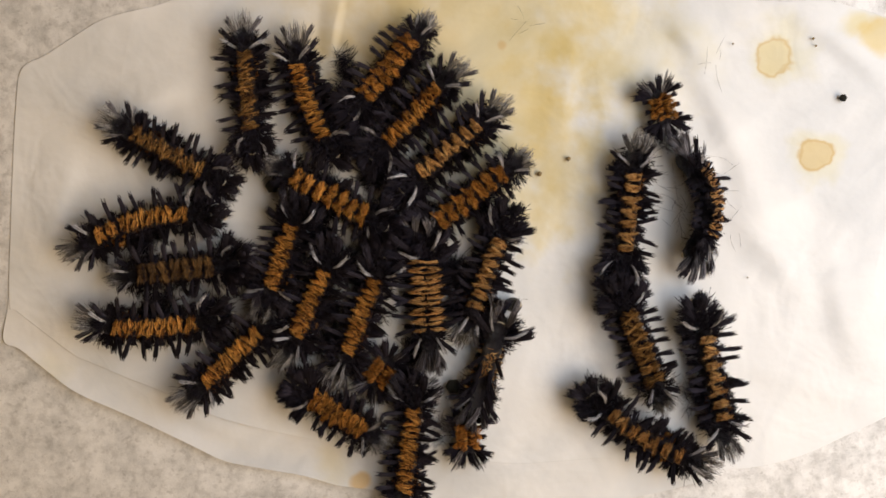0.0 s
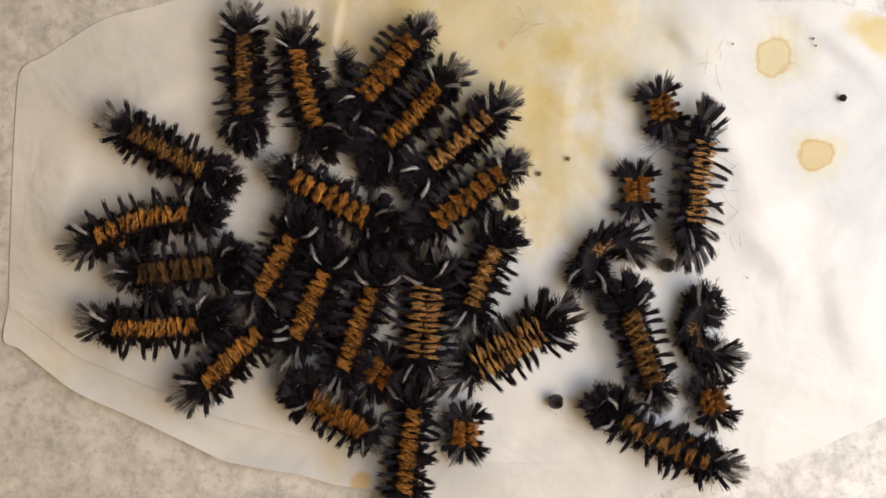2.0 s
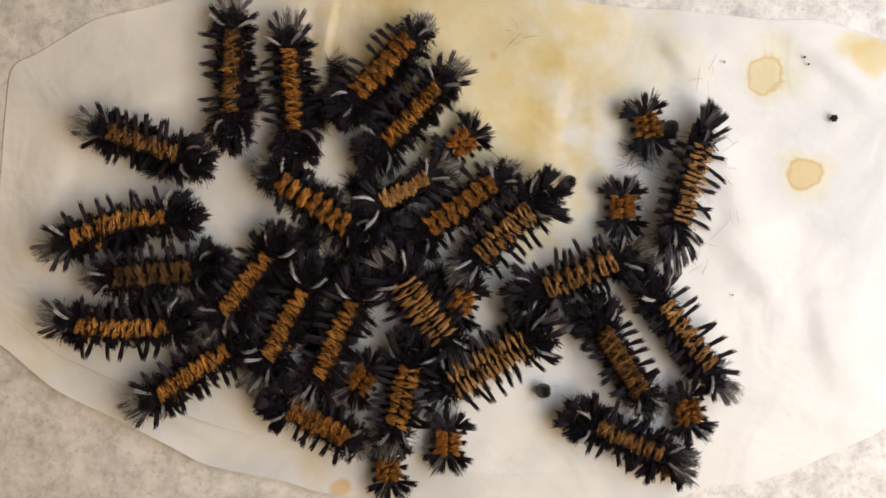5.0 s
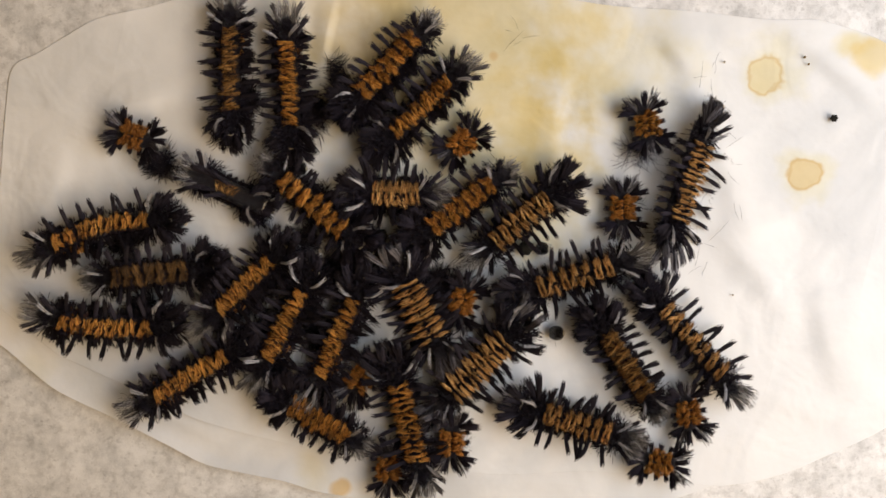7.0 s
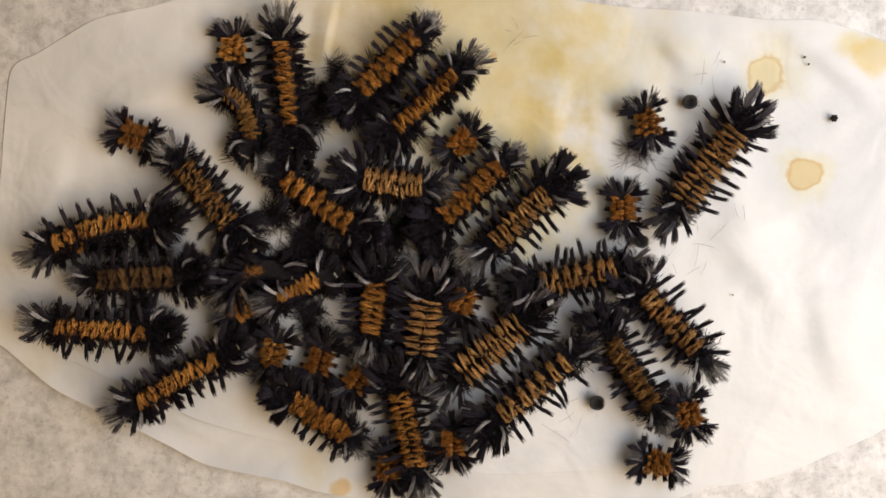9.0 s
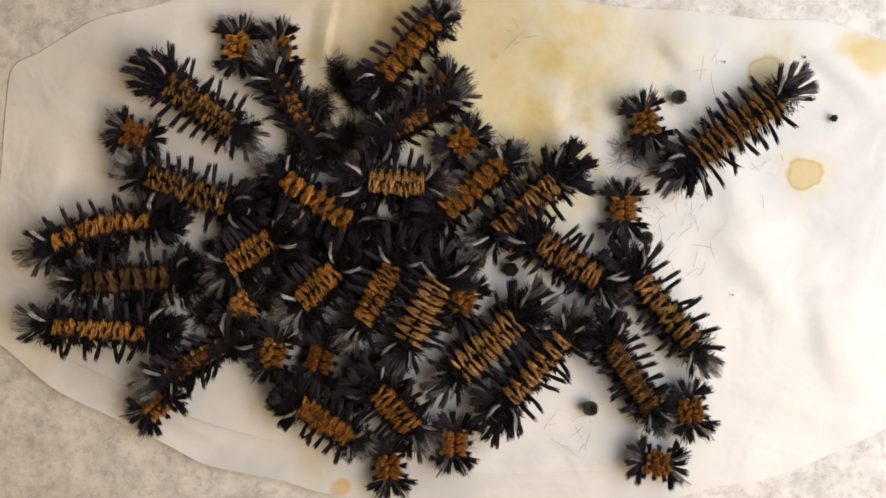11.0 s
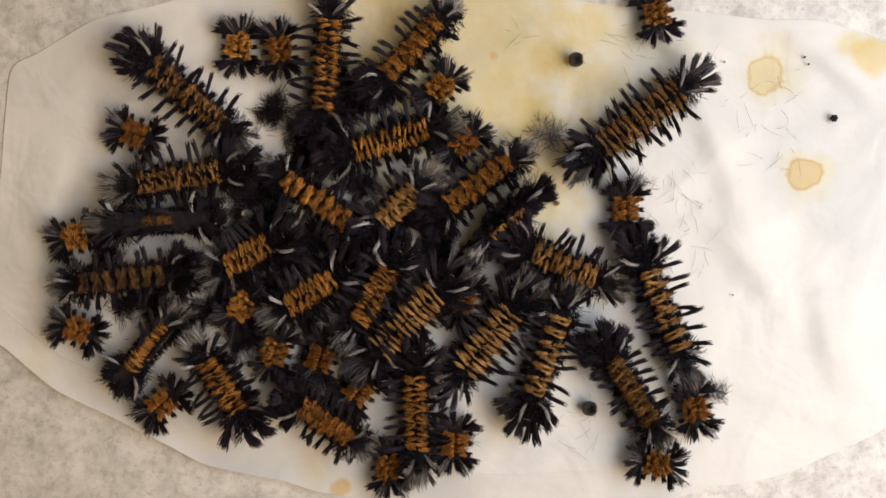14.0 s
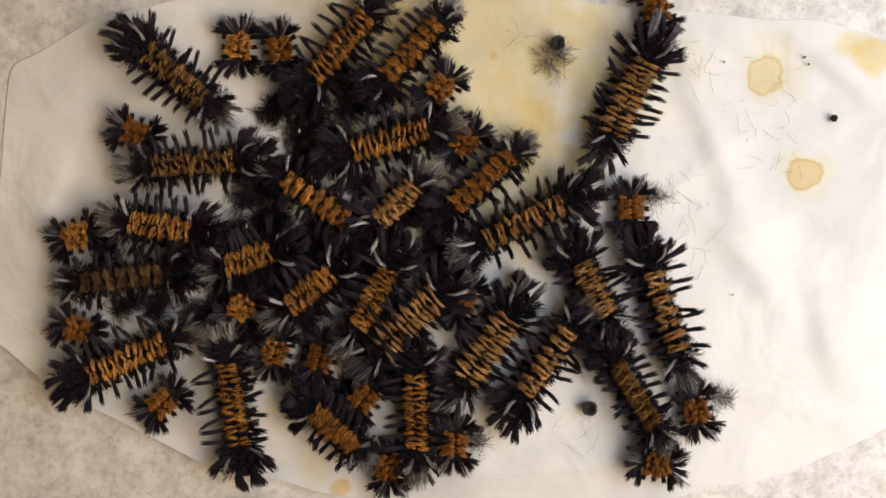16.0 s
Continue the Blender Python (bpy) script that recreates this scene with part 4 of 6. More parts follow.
def motions():
    crawl(cat_1, [(0, -47.92, 43.39, -47.04, 27.52),
        (1, -47.92, 43.39, -47.04, 27.52),
        (1.5, -47.85, 45.99, -47.36, 30.38),
        (2, -48.08, 47.03, -48.25, 31.06),
        (3.4, -48.08, 47.03, -48.25, 31.06),
        (3.5, -48.83, 46.24, -48.31, 30.65),
        (4, -48.57, 48.83, -49.22, 32.6),
        (6.5, -49.22, 49.48, -48.96, 32.6),
        (7.5, -49.22, 50.13, -49.22, 33.25),
        (8, -47.93, 41.69, -47.54, 28.7),
        (8.5, -46.63, 38.44, -46.63, 27.4),
        (9, -49.22, 35.85, -44.68, 26.11, 1.61),
        (9.6, -45.98, 35.2, -49.87, 26.11),
        (10.2, -47.28, 35.2, -57.67, 33.25),
        (11.5, -49.87, 26.11, -62.86, 39.09),
        (13, -48.83, 25.46, -61.82, 39.74),
        (13.5, -51.82, 29.35, -66.11, 41.69),
        (15, -51.82, 29.35, -66.11, 41.69),
        (15.5, -55.07, 33.25, -66.76, 42.99),
        (16, -55.72, 35.2, -67.41, 44.94)])
    slicken(cat_1, 8, 9.1)
    crawl(cat_2, [(0, -35.65, 40.46, -30.47, 25.38, -0.8),
        (1.5, -36.04, 40.73, -30.84, 26.04, -0.8),
        (2, -35.57, 43.71, -32.09, 28.02, -0.54),
        (3.4, -35.57, 43.71, -32.35, 28.03, -0.54),
        (3.5, -35.33, 43.64, -32.73, 28.05, -0.4),
        (6.5, -35.85, 46.89, -34.94, 29.74),
        (9, -37.28, 46.89, -35.33, 30),
        (11.5, -36.89, 37.79, -29.74, 26.11),
        (12, -25.2, 50.78, -30.39, 32.6),
        (12.5, -25.85, 51.43, -29.74, 37.79),
        (13, -24.55, 53.38, -27.14, 39.09),
        (13.5, -25.85, 52.08, -27.4, 33.25),
        (14.5, -26.11, 52.08, -27.79, 33.25),
        (15, -18.7, 54.03, -29.09, 39.09),
        (16, -18.05, 53.38, -29.09, 40.39)])
    slicken(cat_2, 11.2, 11.6)
    crawl(cat_3, [(0, -9.53, 45.6, -19.58, 34.18),
        (3.4, -9.53, 45.6, -19.58, 34.18),
        (3.5, -9.61, 45.59, -20, 35.2),
        (6.5, -7.01, 48.18, -18.05, 36.5),
        (9, -7.01, 48.18, -18.05, 37.15),
        (11.5, -1.82, 52.08, -12.21, 41.04),
        (16, -1.82, 51.43, -12.21, 40.39)])
    crawl(cat_4, [(0, -3.99, 34.41, -14.67, 23.66),
        (2.5, -3.99, 34.41, -14.67, 23.66),
        (3, -2, 35.66, -12.69, 24.9),
        (3.4, -2, 35.66, -12.69, 24.9),
        (3.5, -2.47, 36.5, -12.86, 25.46),
        (4, -2.47, 36.5, -12.86, 25.46),
        (6.5, 0.13, 37.79, -10.91, 26.75),
        (8, 1.43, 39.09, -9.87, 28.7),
        (9, 2.08, 39.74, -9.87, 28.7),
        (11.5, -3.12, 30.65, -12.21, 25.46),
        (12, -5.71, 28.05, -13.51, 23.51),
        (12.5, -8.31, 30, -16.75, 22.21),
        (13, -10.91, 28.05, -18.7, 22.86),
        (13.5, -6.36, 27.4, -19.35, 22.86),
        (14, -4.42, 27.4, -19.35, 22.86),
        (16, -4.42, 27.4, -19.74, 22.86)])
    slicken(cat_4, 11.2, 12.6)
    crawl(cat_5, [(0, 4.87, 25.73, -7.35, 15.66),
        (1, 7.26, 27.61, -4.44, 17.53),
        (3.4, 7.26, 27.61, -5.11, 16.9),
        (3.5, 7.27, 28.05, -5.45, 17.66),
        (4, 0.78, 21.56, -8.31, 13.12),
        (6.5, -5.71, 12.47, -15.07, 12.47),
        (7, -6.36, 12.47, -15.46, 12.47),
        (7.5, -7.01, 13.12, -16.1, 13.77),
        (8, -6.36, 13.77, -17.4, 15.07),
        (9, -5.71, 14.42, -17.4, 15.72),
        (11.5, -5.07, 15.07, -15.46, 15.07),
        (12, -6.36, 12.47, -13.51, 6.62),
        (16, -7.01, 13.77, -14.16, 6.62)])
    slicken(cat_5, 3.9, 4.9)
    crawl(cat_6, [(0, 10.42, 14.53, -3.49, 4.52),
        (3.4, 9.77, 14.55, -3.74, 4.78),
        (3.5, 10.52, 15.07, -3.77, 5.33),
        (6.5, 10.52, 14.42, -1.82, 5.33),
        (8.5, 10.52, 15.07, -1.82, 5.33),
        (9, 12.47, 18.31, 0.78, 7.92),
        (11.5, 13.12, 18.96, 1.43, 9.22),
        (13, 13.12, 18.96, 1.43, 9.22),
        (14, 14.42, 19.61, 2.08, 10.52),
        (16, 15.07, 20.91, 3.38, 10.52)])
    crawl(cat_7, [(0, -73.07, 25.88, -59, 17.7),
        (2, -73.33, 26.14, -59, 17.7),
        (2.5, -73.72, 25.9, -59.63, 18.37),
        (3, -76.93, 27.28, -61.55, 19.72),
        (3.4, -77.18, 27.81, -62.76, 22.74),
        (3.5, -77.15, 26.75, -62.86, 22.86),
        (4, -77.15, 26.75, -62.86, 22.86),
        (6.5, -62.86, 20.26, -51.17, 15.07),
        (7, -54.42, 15.72, -45.98, 11.82),
        (7.5, -58.96, 16.36, -49.22, 9.87),
        (8, -58.96, 17.01, -48.57, 9.22),
        (8.5, -56.37, 19.61, -49.87, 7.92),
        (9, -59.61, 18.31, -49.87, 6.62),
        (11.5, -67.41, 16.36, -51.17, 11.17),
        (13, -67.02, 15.98, -50.78, 11.17),
        (13.5, -73.9, 16.36, -55.72, 15.07),
        (14, -69.36, 15.07, -52.47, 17.66),
        (15, -69.36, 16.75, -52.47, 18.31),
        (15.5, -68.71, 17.66, -52.08, 18.31),
        (16, -66.11, 18.96, -49.22, 20.26)])
    slicken(cat_7, 6.2, 7.8)
    crawl(cat_8, [(0, -82.13, 3, -63.18, 7.42, 1.07),
        (2.5, -82.13, 3, -63.18, 7.42, 1.07),
        (3, -84.74, 2.81, -65.77, 7.49, 1.07),
        (3.4, -85.13, 2.82, -65.78, 7.23, 1.07),
        (3.5, -84.29, 2.73, -65.46, 7.27, 1.07),
        (4, -84.29, 2.73, -65.46, 7.27, 1.07),
        (6.5, -86.24, 2.73, -66.11, 7.27, 1.07),
        (7, -88.84, 1.43, -69.36, 6.62, 1.07),
        (9, -88.84, 1.43, -69.36, 6.62, 1.07),
        (13, -88.84, 1.43, -68.58, 5.97, 1.07),
        (13.5, -87.54, 1.43, -70.65, 5.33, 0.8),
        (14, -73.25, 5.97, -58.96, 6.88),
        (14.5, -73.9, 4.68, -62.86, 4.68),
        (15, -72.6, 5.97, -62.86, 5.33),
        (15.5, -71.3, 7.92, -62.21, 5.97),
        (16, -71.3, 5.97, -59.61, 4.03)])
    slicken(cat_8, 13.9, 14.6)
    crawl(cat_9, [(0, -72.63, -5.96, -57.01, -4.7),
        (3.4, -72.64, -6.22, -57.02, -5.09),
        (3.5, -73.9, -6.36, -57.67, -5.07),
        (7, -75.2, -6.36, -59.61, -5.07),
        (9, -78.45, -7.01, -62.86, -6.36),
        (11.5, -82.34, -7.66, -64.16, -6.36),
        (16, -82.34, -7.66, -65.46, -5.71)])
    crawl(cat_10, [(0, -78.81, -18.14, -61.91, -17.95, -0.54),
        (3.4, -78.81, -18.14, -62.18, -18.2, -0.54),
        (3.5, -82.34, -18.05, -64.16, -18.05, -0.54),
        (4, -82.34, -18.05, -64.16, -18.05, -0.54),
        (6.5, -86.89, -16.75, -68.06, -18.05, -0.8),
        (9, -88.19, -17.79, -70, -19.35),
        (12.5, -89.1, -18.05, -70, -19.09),
        (13, -77.15, -15.46, -64.16, -12.86),
        (13.2, -70, -14.16, -65.46, -23.25),
        (13.5, -65.2, -18.7, -72.21, -27.14),
        (14, -65.2, -18.7, -72.21, -27.14),
        (14.5, -64.81, -17.4, -71.3, -25.85),
        (15, -63.51, -17.4, -70, -27.14),
        (15.5, -67.41, -23.9, -79.75, -28.44),
        (16, -64.81, -21.95, -80.39, -28.44)])
    slicken(cat_10, 13, 14.2)
    crawl(cat_11, [(0, -58.37, -31.03, -47.05, -20.94),
        (2, -58.37, -31.03, -47.05, -20.94),
        (2.5, -62.96, -32.86, -49.73, -24.12),
        (3.4, -62.96, -32.86, -49.73, -24.12),
        (3.5, -64.16, -32.99, -50.52, -23.25),
        (4, -64.16, -32.99, -50.52, -23.25),
        (6.5, -65.46, -33.64, -51.17, -25.2),
        (7.5, -65.46, -33.64, -51.17, -25.2),
        (8, -69.36, -34.94, -53.77, -27.14),
        (9, -69.36, -34.94, -53.12, -25.85),
        (11.5, -62.21, -28.7, -51.17, -22.21),
        (12, -62.21, -28.7, -51.17, -22.21),
        (12.5, -62.86, -25.85, -51.17, -23.51),
        (13, -63.51, -27.14, -51.82, -25.59),
        (13.5, -54.03, -25.59, -49.22, -36.5),
        (14, -54.42, -26.5, -47.93, -36.5),
        (14.5, -53.12, -25.85, -44.03, -40.13),
        (15, -53.12, -26.5, -44.03, -40.13),
        (15.5, -49.87, -27.14, -47.28, -43.38),
        (16, -49.87, -27.14, -47.28, -44.03)])
    slicken(cat_11, 11.2, 12.2)
    crawl(cat_12, [(0, -36.33, 15.14, -21.63, 6.3),
        (2, -36.35, 14.76, -21.64, 6.04),
        (3.4, -36.35, 14.76, -21.64, 6.04),
        (3.5, -36.89, 15.07, -22.34, 6.62),
        (4, -36.89, 15.07, -22.34, 6.62),
        (6.5, -36.24, 15.72, -23.9, 4.68),
        (7, -36.24, 15.72, -23.64, 4.94),
        (8, -35.59, 15.72, -22.34, 5.97),
        (16, -35.59, 15.72, -22.86, 6.88)])
    crawl(cat_13, [(0, -42.84, -9.36, -38.35, 2.86),
        (1.5, -42.84, -9.36, -38.35, 2.86),
        (2, -45.47, -10.59, -38.68, 0.27),
        (3.4, -45.73, -10.59, -38.68, 0.27),
        (3.5, -46.63, -12.21, -39.48, 0.13),
        (6.5, -51.17, -13.51, -40.78, -3.77),
        (7.5, -50.52, -13.51, -40.78, -3.77),
        (8, -49.22, -14.81, -42.73, -8.96),
        (8.5, -47.28, -11.56, -39.48, -5.07),
        (9, -47.93, -7.66, -39.48, -5.07, 1.07),
        (11.5, -48.57, -3.51, -40.78, 2.08),
        (12.5, -48.57, -3.77, -40.78, 1.43),
        (13.5, -49.22, -3.77, -42.73, 2.08),
        (14.5, -49.22, -3.77, -40.13, -1.17),
        (16, -49.22, -3.77, -40.78, -1.17)])
    slicken(cat_13, 8.4, 9.4)
    crawl(cat_14, [(0, -37.3, -20.56, -31.1, -7.73),
        (3.4, -37.96, -21.19, -31.12, -8.38),
        (3.5, -39.48, -23.25, -32.34, -10.26),
        (7, -40.13, -24.55, -32.99, -10.91),
        (7.5, -38.18, -20.65, -33.64, -12.21),
        (8, -36.24, -14.81, -31.04, -8.31),
        (9, -36.89, -10.91, -29.74, -7.4),
        (11.5, -31.69, -11.56, -25.2, -5.07),
        (12.5, -31.04, -8.96, -25.85, -4.42),
        (13.5, -34.94, -12.86, -25.85, -8.7),
        (14.5, -34.94, -12.86, -26.5, -6.36),
        (16, -34.94, -12.86, -26.5, -6.36)])
    slicken(cat_14, 7.6, 9.2)
    crawl(cat_15, [(0, -25.72, -24.77, -19.47, -9.99),
        (0.5, -26.7, -27.6, -20.16, -11.27),
        (3.4, -27.12, -28.63, -20.19, -12.57),
        (3.5, -28.44, -28.44, -21.3, -13.51),
        (7, -28.05, -28.44, -21.04, -12.86),
        (7.5, -25.2, -20.65, -18.7, -10.26),
        (8, -17.66, -19.35, -18.7, -10.26),
        (8.5, -18.05, -18.05, -17.4, -8.31),
        (9, -16.75, -18.7, -15.46, -8.96),
        (11.5, -18.7, -15.46, -11.56, -4.42),
        (12.5, -18.7, -15.46, -12.21, -5.07),
        (16, -19.35, -17.4, -12.86, -5.71)])
    slicken(cat_15, 7.6, 8.6)
    crawl(cat_16, [(0, -7.01, -20.07, -7.67, -5.76),
        (0.5, -8.87, -26.52, -7.17, -11.62),
        (3.4, -7.55, -25.52, -7.56, -11.61),
        (3.5, -1.82, -21.3, -8.31, -8.96),
        (6.5, -0.52, -19.35, -8.31, -8.96),
        (7, -2.47, -20, -8.31, -8.96),
        (7.5, -5.71, -16.75, -5.71, -5.07),
        (8, -5.71, -16.75, -5.71, -5.07),
        (8.5, -4.68, -23.51, -5.97, -12.86),
        (9, -5.07, -23.51, -3.77, -12.86),
        (11.5, -8.31, -20.26, -1.56, -7.66),
        (12, -9.35, -20.91, -1.82, -8.05),
        (12.5, -12.47, -20.91, -1.82, -9.22),
        (13, -14.16, -21.95, -2.47, -10.26),
        (16, -13.51, -22.21, -2.47, -11.56)])
    crawl(cat_17, [(0, 3.77, -15.17, 9.35, -1.03),
        (1.5, 3.11, -15.8, 9.35, -1.03),
        (2, 3.14, -14.5, 8.26, -2.95),
        (2.5, 7.33, -3.57, 12.84, 7.97),
        (3, 8.67, -2.31, 13.73, 7.3),
        (3.4, 4.07, -4.13, 12.6, -0.85),
        (3.5, 4.68, -0.91, 12.73, 2.99),
        (4, 8.57, -0.52, 17.4, 7.66),
        (6.5, 9.87, 0.78, 20.91, 10.78),
        (7, 12.47, 2.08, 23.51, 11.17),
        (9, 12.47, 2.08, 23.12, 12.34),
        (12.5, 13.77, 5.97, 26.11, 16.36),
        (13, 13.77, 5.97, 26.11, 16.36),
        (13.5, 11.17, 4.68, 26.11, 12.47),
        (13.8, 11.36, 3.49, 20.45, 10.64, 0, 30),
        (14, 11.05, 4.41, 16.89, 9.6, 0, 60),
        (14.2, 10.34, 1.04, 18.13, 8.18, 0, 20),
        (14.5, 9.61, -2.08, 17.92, 6.62),
        (15, 9.61, -2.08, 18.96, 5.97),
        (15.5, 10.52, 0.13, 24.81, 9.22),
        (16, 10.52, 2.47, 26.75, 10.26)])
    slicken(cat_17, 2.5, 3.1)
    crawl(cat_18, [(0, -23.62, -43.27, -33.43, -36.25),
        (3.4, -23.63, -43.66, -33.84, -36.89),
        (3.5, -23.25, -43.38, -34.29, -37.53),
        (9, -23.25, -42.73, -33.64, -35.59),
        (11.5, -22.34, -43.38, -31.69, -36.89),
        (14.5, -22.34, -43.38, -31.69, -36.89),
        (16, -21.3, -45.33, -29.09, -38.18)])
    crawl(cat_19, [(0, -13.59, -56.92, -11.19, -40.1),
        (2.5, -13.59, -56.92, -11.19, -40.1),
        (3, -13.15, -54.99, -11.22, -41.4),
        (3.4, -13.58, -41.98, -9.37, -30.4),
        (3.5, -11.56, -42.73, -7.66, -29.74),
        (4, -11.56, -39.48, -7.66, -28.44),
        (6.5, -7.27, -44.68, -9.22, -31.04),
        (7, -5.97, -48.18, -10.13, -32.34),
        (7.5, -5.97, -47.28, -9.87, -32.6),
        (9, -6.36, -49.22, -9.87, -34.29),
        (11.5, -8.05, -39.74, -14.55, -33.25),
        (12, -5.45, -44.29, -12.47, -34.94),
        (12.5, -5.71, -45.98, -7.01, -31.69),
        (16, -5.97, -45.33, -6.36, -30)])
    slicken(cat_19, 3.3, 4.4)
    crawl(cat_20, [(0, 4.55, -34.68, 8.07, -24.38),
        (0.5, 4.36, -31.81, 15, -23),
        (1, 6.9, -34.09, 10.24, -25.74),
        (1.5, 6.39, -28.88, 16.55, -23.05),
        (2, 4.44, -28.83, 17.5, -21.77),
        (3.4, 3.37, -30.1, 17.88, -22.04),
        (3.5, 3.12, -30, 17.92, -21.69),
        (4, 3.12, -30, 17.92, -21.69),
        (6.5, 2.47, -32.6, 14.68, -22.34),
        (7, 2.47, -32.6, 13.38, -21.95),
        (7.5, 4.94, -29.35, 17.01, -19.09),
        (9, 4.94, -28.18, 16.62, -18.05),
        (11.5, 4.42, -27.14, 15.72, -17.14),
        (12.5, 4.68, -25.85, 15.72, -17.4),
        (13.5, 5.07, -26.88, 15.07, -15.72),
        (16, 5.71, -29.35, 14.42, -17.01)])
    slicken(cat_20, 0, 0.1)
    crawl(cat_21, [(0, 41.17, 13.06, 38.92, -3.12),
        (0.7, 41.17, 13.06, 38.92, -3.12),
        (1, 36.46, 2.14, 37.02, -10.87),
        (1.5, 36.07, 2.15, 35.07, -10.81),
        (2, 38.56, -1.81, 30.65, -6.15, -2.01),
        (2.5, 37.62, -3.09, 30.6, -7.83),
        (3, 37.89, -2.44, 27.98, -8.93),
        (3.4, 37.64, -2.44, 27.59, -8.92),
        (3.5, 37.79, -3.51, 28.44, -10.52),
        (4, 38.83, -2.47, 27.01, -9.61),
        (6.5, 37.79, -3.77, 22.47, -8.96),
        (8, 38.83, -4.81, 23.25, -8.7),
        (9, 38.83, -4.81, 23.25, -7.92),
        (11.5, 34.29, -6.75, 23.12, 1.69),
        (13, 34.29, -6.75, 23.12, 1.69),
        (14, 34.29, -6.62, 21.56, -1.17),
        (14.5, 38.18, -13.51, 30.91, -3.51),
        (16, 37.4, -14.42, 31.95, -4.03)])
    slicken(cat_21, 1, 2.9)
    crawl(cat_22, [(0, 56.45, 13.83, 57.78, 0.54, 1.61, -55),
        (0.5, 54.31, 12.97, 54.87, -0.04, 0, -40),
        (1, 55.33, 15.27, 54.91, -0.3, 0, -36),
        (1.5, 55.35, 15.92, 54.9, -0.69, 0, -36),
        (2, 56.77, 20.21, 54.12, 3.78, 0, -36),
        (3.4, 56.77, 20.18, 54.51, 3.74, 0, -36),
        (3.5, 58.01, 22.69, 55.16, 7.11, 0, -36),
        (7.1, 59.1, 23.64, 53.9, 8.05, 0, -36),
        (7.134, 52.0, 22.7, 62.2, 10.5),
        (7.167, 50.8, 17.4, 66.6, 19.4),
        (7.2, 56.1, 10.8, 63.3, 27.0),
        (7.5, 55.59, 11.56, 66.76, 26.11),
        (9.2, 55.59, 11.56, 66.76, 26.11),
        (9.7, 63.6, 12.9, 61.2, 29.5),
        (10.1, 71.4, 19.2, 58.3, 28.8),
        (10.5, 75.1, 27.8, 58.3, 24.6),
        (11, 76.2, 34.0, 59.3, 21.8),
        (11.5, 75.85, 38.05, 60, 21.56),
        (12, 75.85, 36.11, 59.48, 21.3),
        (12.5, 74.16, 34.16, 58.58, 21.17),
        (13, 70.26, 31.95, 52.47, 27.66, 2.95),
        (13.5, 53.38, 29.35, 43.64, 28.05),
        (14, 53.77, 35.85, 37.79, 24.16),
        (14.5, 53.77, 35.2, 36.5, 23.9),
        (14.8, 53.77, 35.2, 36.5, 23.9),
        (14.9, 52.0, 40.0, 37.5, 22.4),
        (14.934, 41.5, 41.0, 47.6, 23.2),
        (14.967, 34.3, 34.2, 51.8, 31.3),
        (15, 36.11, 24.55, 46.5, 40.13),
        (15.5, 38.18, 26.63, 46.63, 41.43),
        (16, 39.22, 27.4, 46.24, 41.95)])
    crawl(cat_23, [(0, 44.6, -33.42, 39.4, -18.98),
        (3.4, 44.21, -33.41, 40.04, -19.39),
        (3.5, 44.29, -32.6, 38.44, -19.35),
        (6.5, 45.98, -32.6, 38.18, -20.26),
        (9, 47.8, -35.2, 39.48, -22.21),
        (11.5, 47.28, -35.98, 39.48, -23.51),
        (12.5, 46.89, -36.89, 39.48, -24.94),
        (14.5, 47.8, -39.48, 40, -26.88),
        (16, 48.18, -39.87, 40.78, -27.4)])
    crawl(cat_24, [(0, 59.94, -42.4, 56.78, -24.65),
        (0.7, 59.94, -42.4, 56.78, -24.65),
        (1, 58.17, -30.92, 52.47, -15.83),
        (1.5, 62.19, -26.48, 52.46, -16.48, 1.34),
        (2, 58.24, -28.59, 55.65, -18.51, 2.68),
        (2.5, 56.03, -28.53, 56.98, -17.25, 2.68),
        (3, 59.09, -25.75, 55.95, -16.96),
        (3.4, 58.09, -24.43, 55.04, -17.2),
        (3.5, 58.64, -24.79, 53.19, -17.26, 0, 25),
        (4, 58.6, -25.38, 51.2, -14.08, 0, 25),
        (6.5, 63.15, -28.68, 50.81, -14.66, 0, 22),
        (8.5, 63.13, -28.92, 51.05, -14.64, 0, 22),
        (9, 57.67, -22.6, 47.15, -11.17),
        (11.5, 56.37, -21.3, 45.98, -7.27),
        (13.5, 54.68, -22.21, 47.28, -6.1),
        (14.5, 53.77, -22.6, 47.8, -5.45),
        (16, 53.77, -22.6, 48.44, -5.97)])
    slicken(cat_24, 1, 2.5)
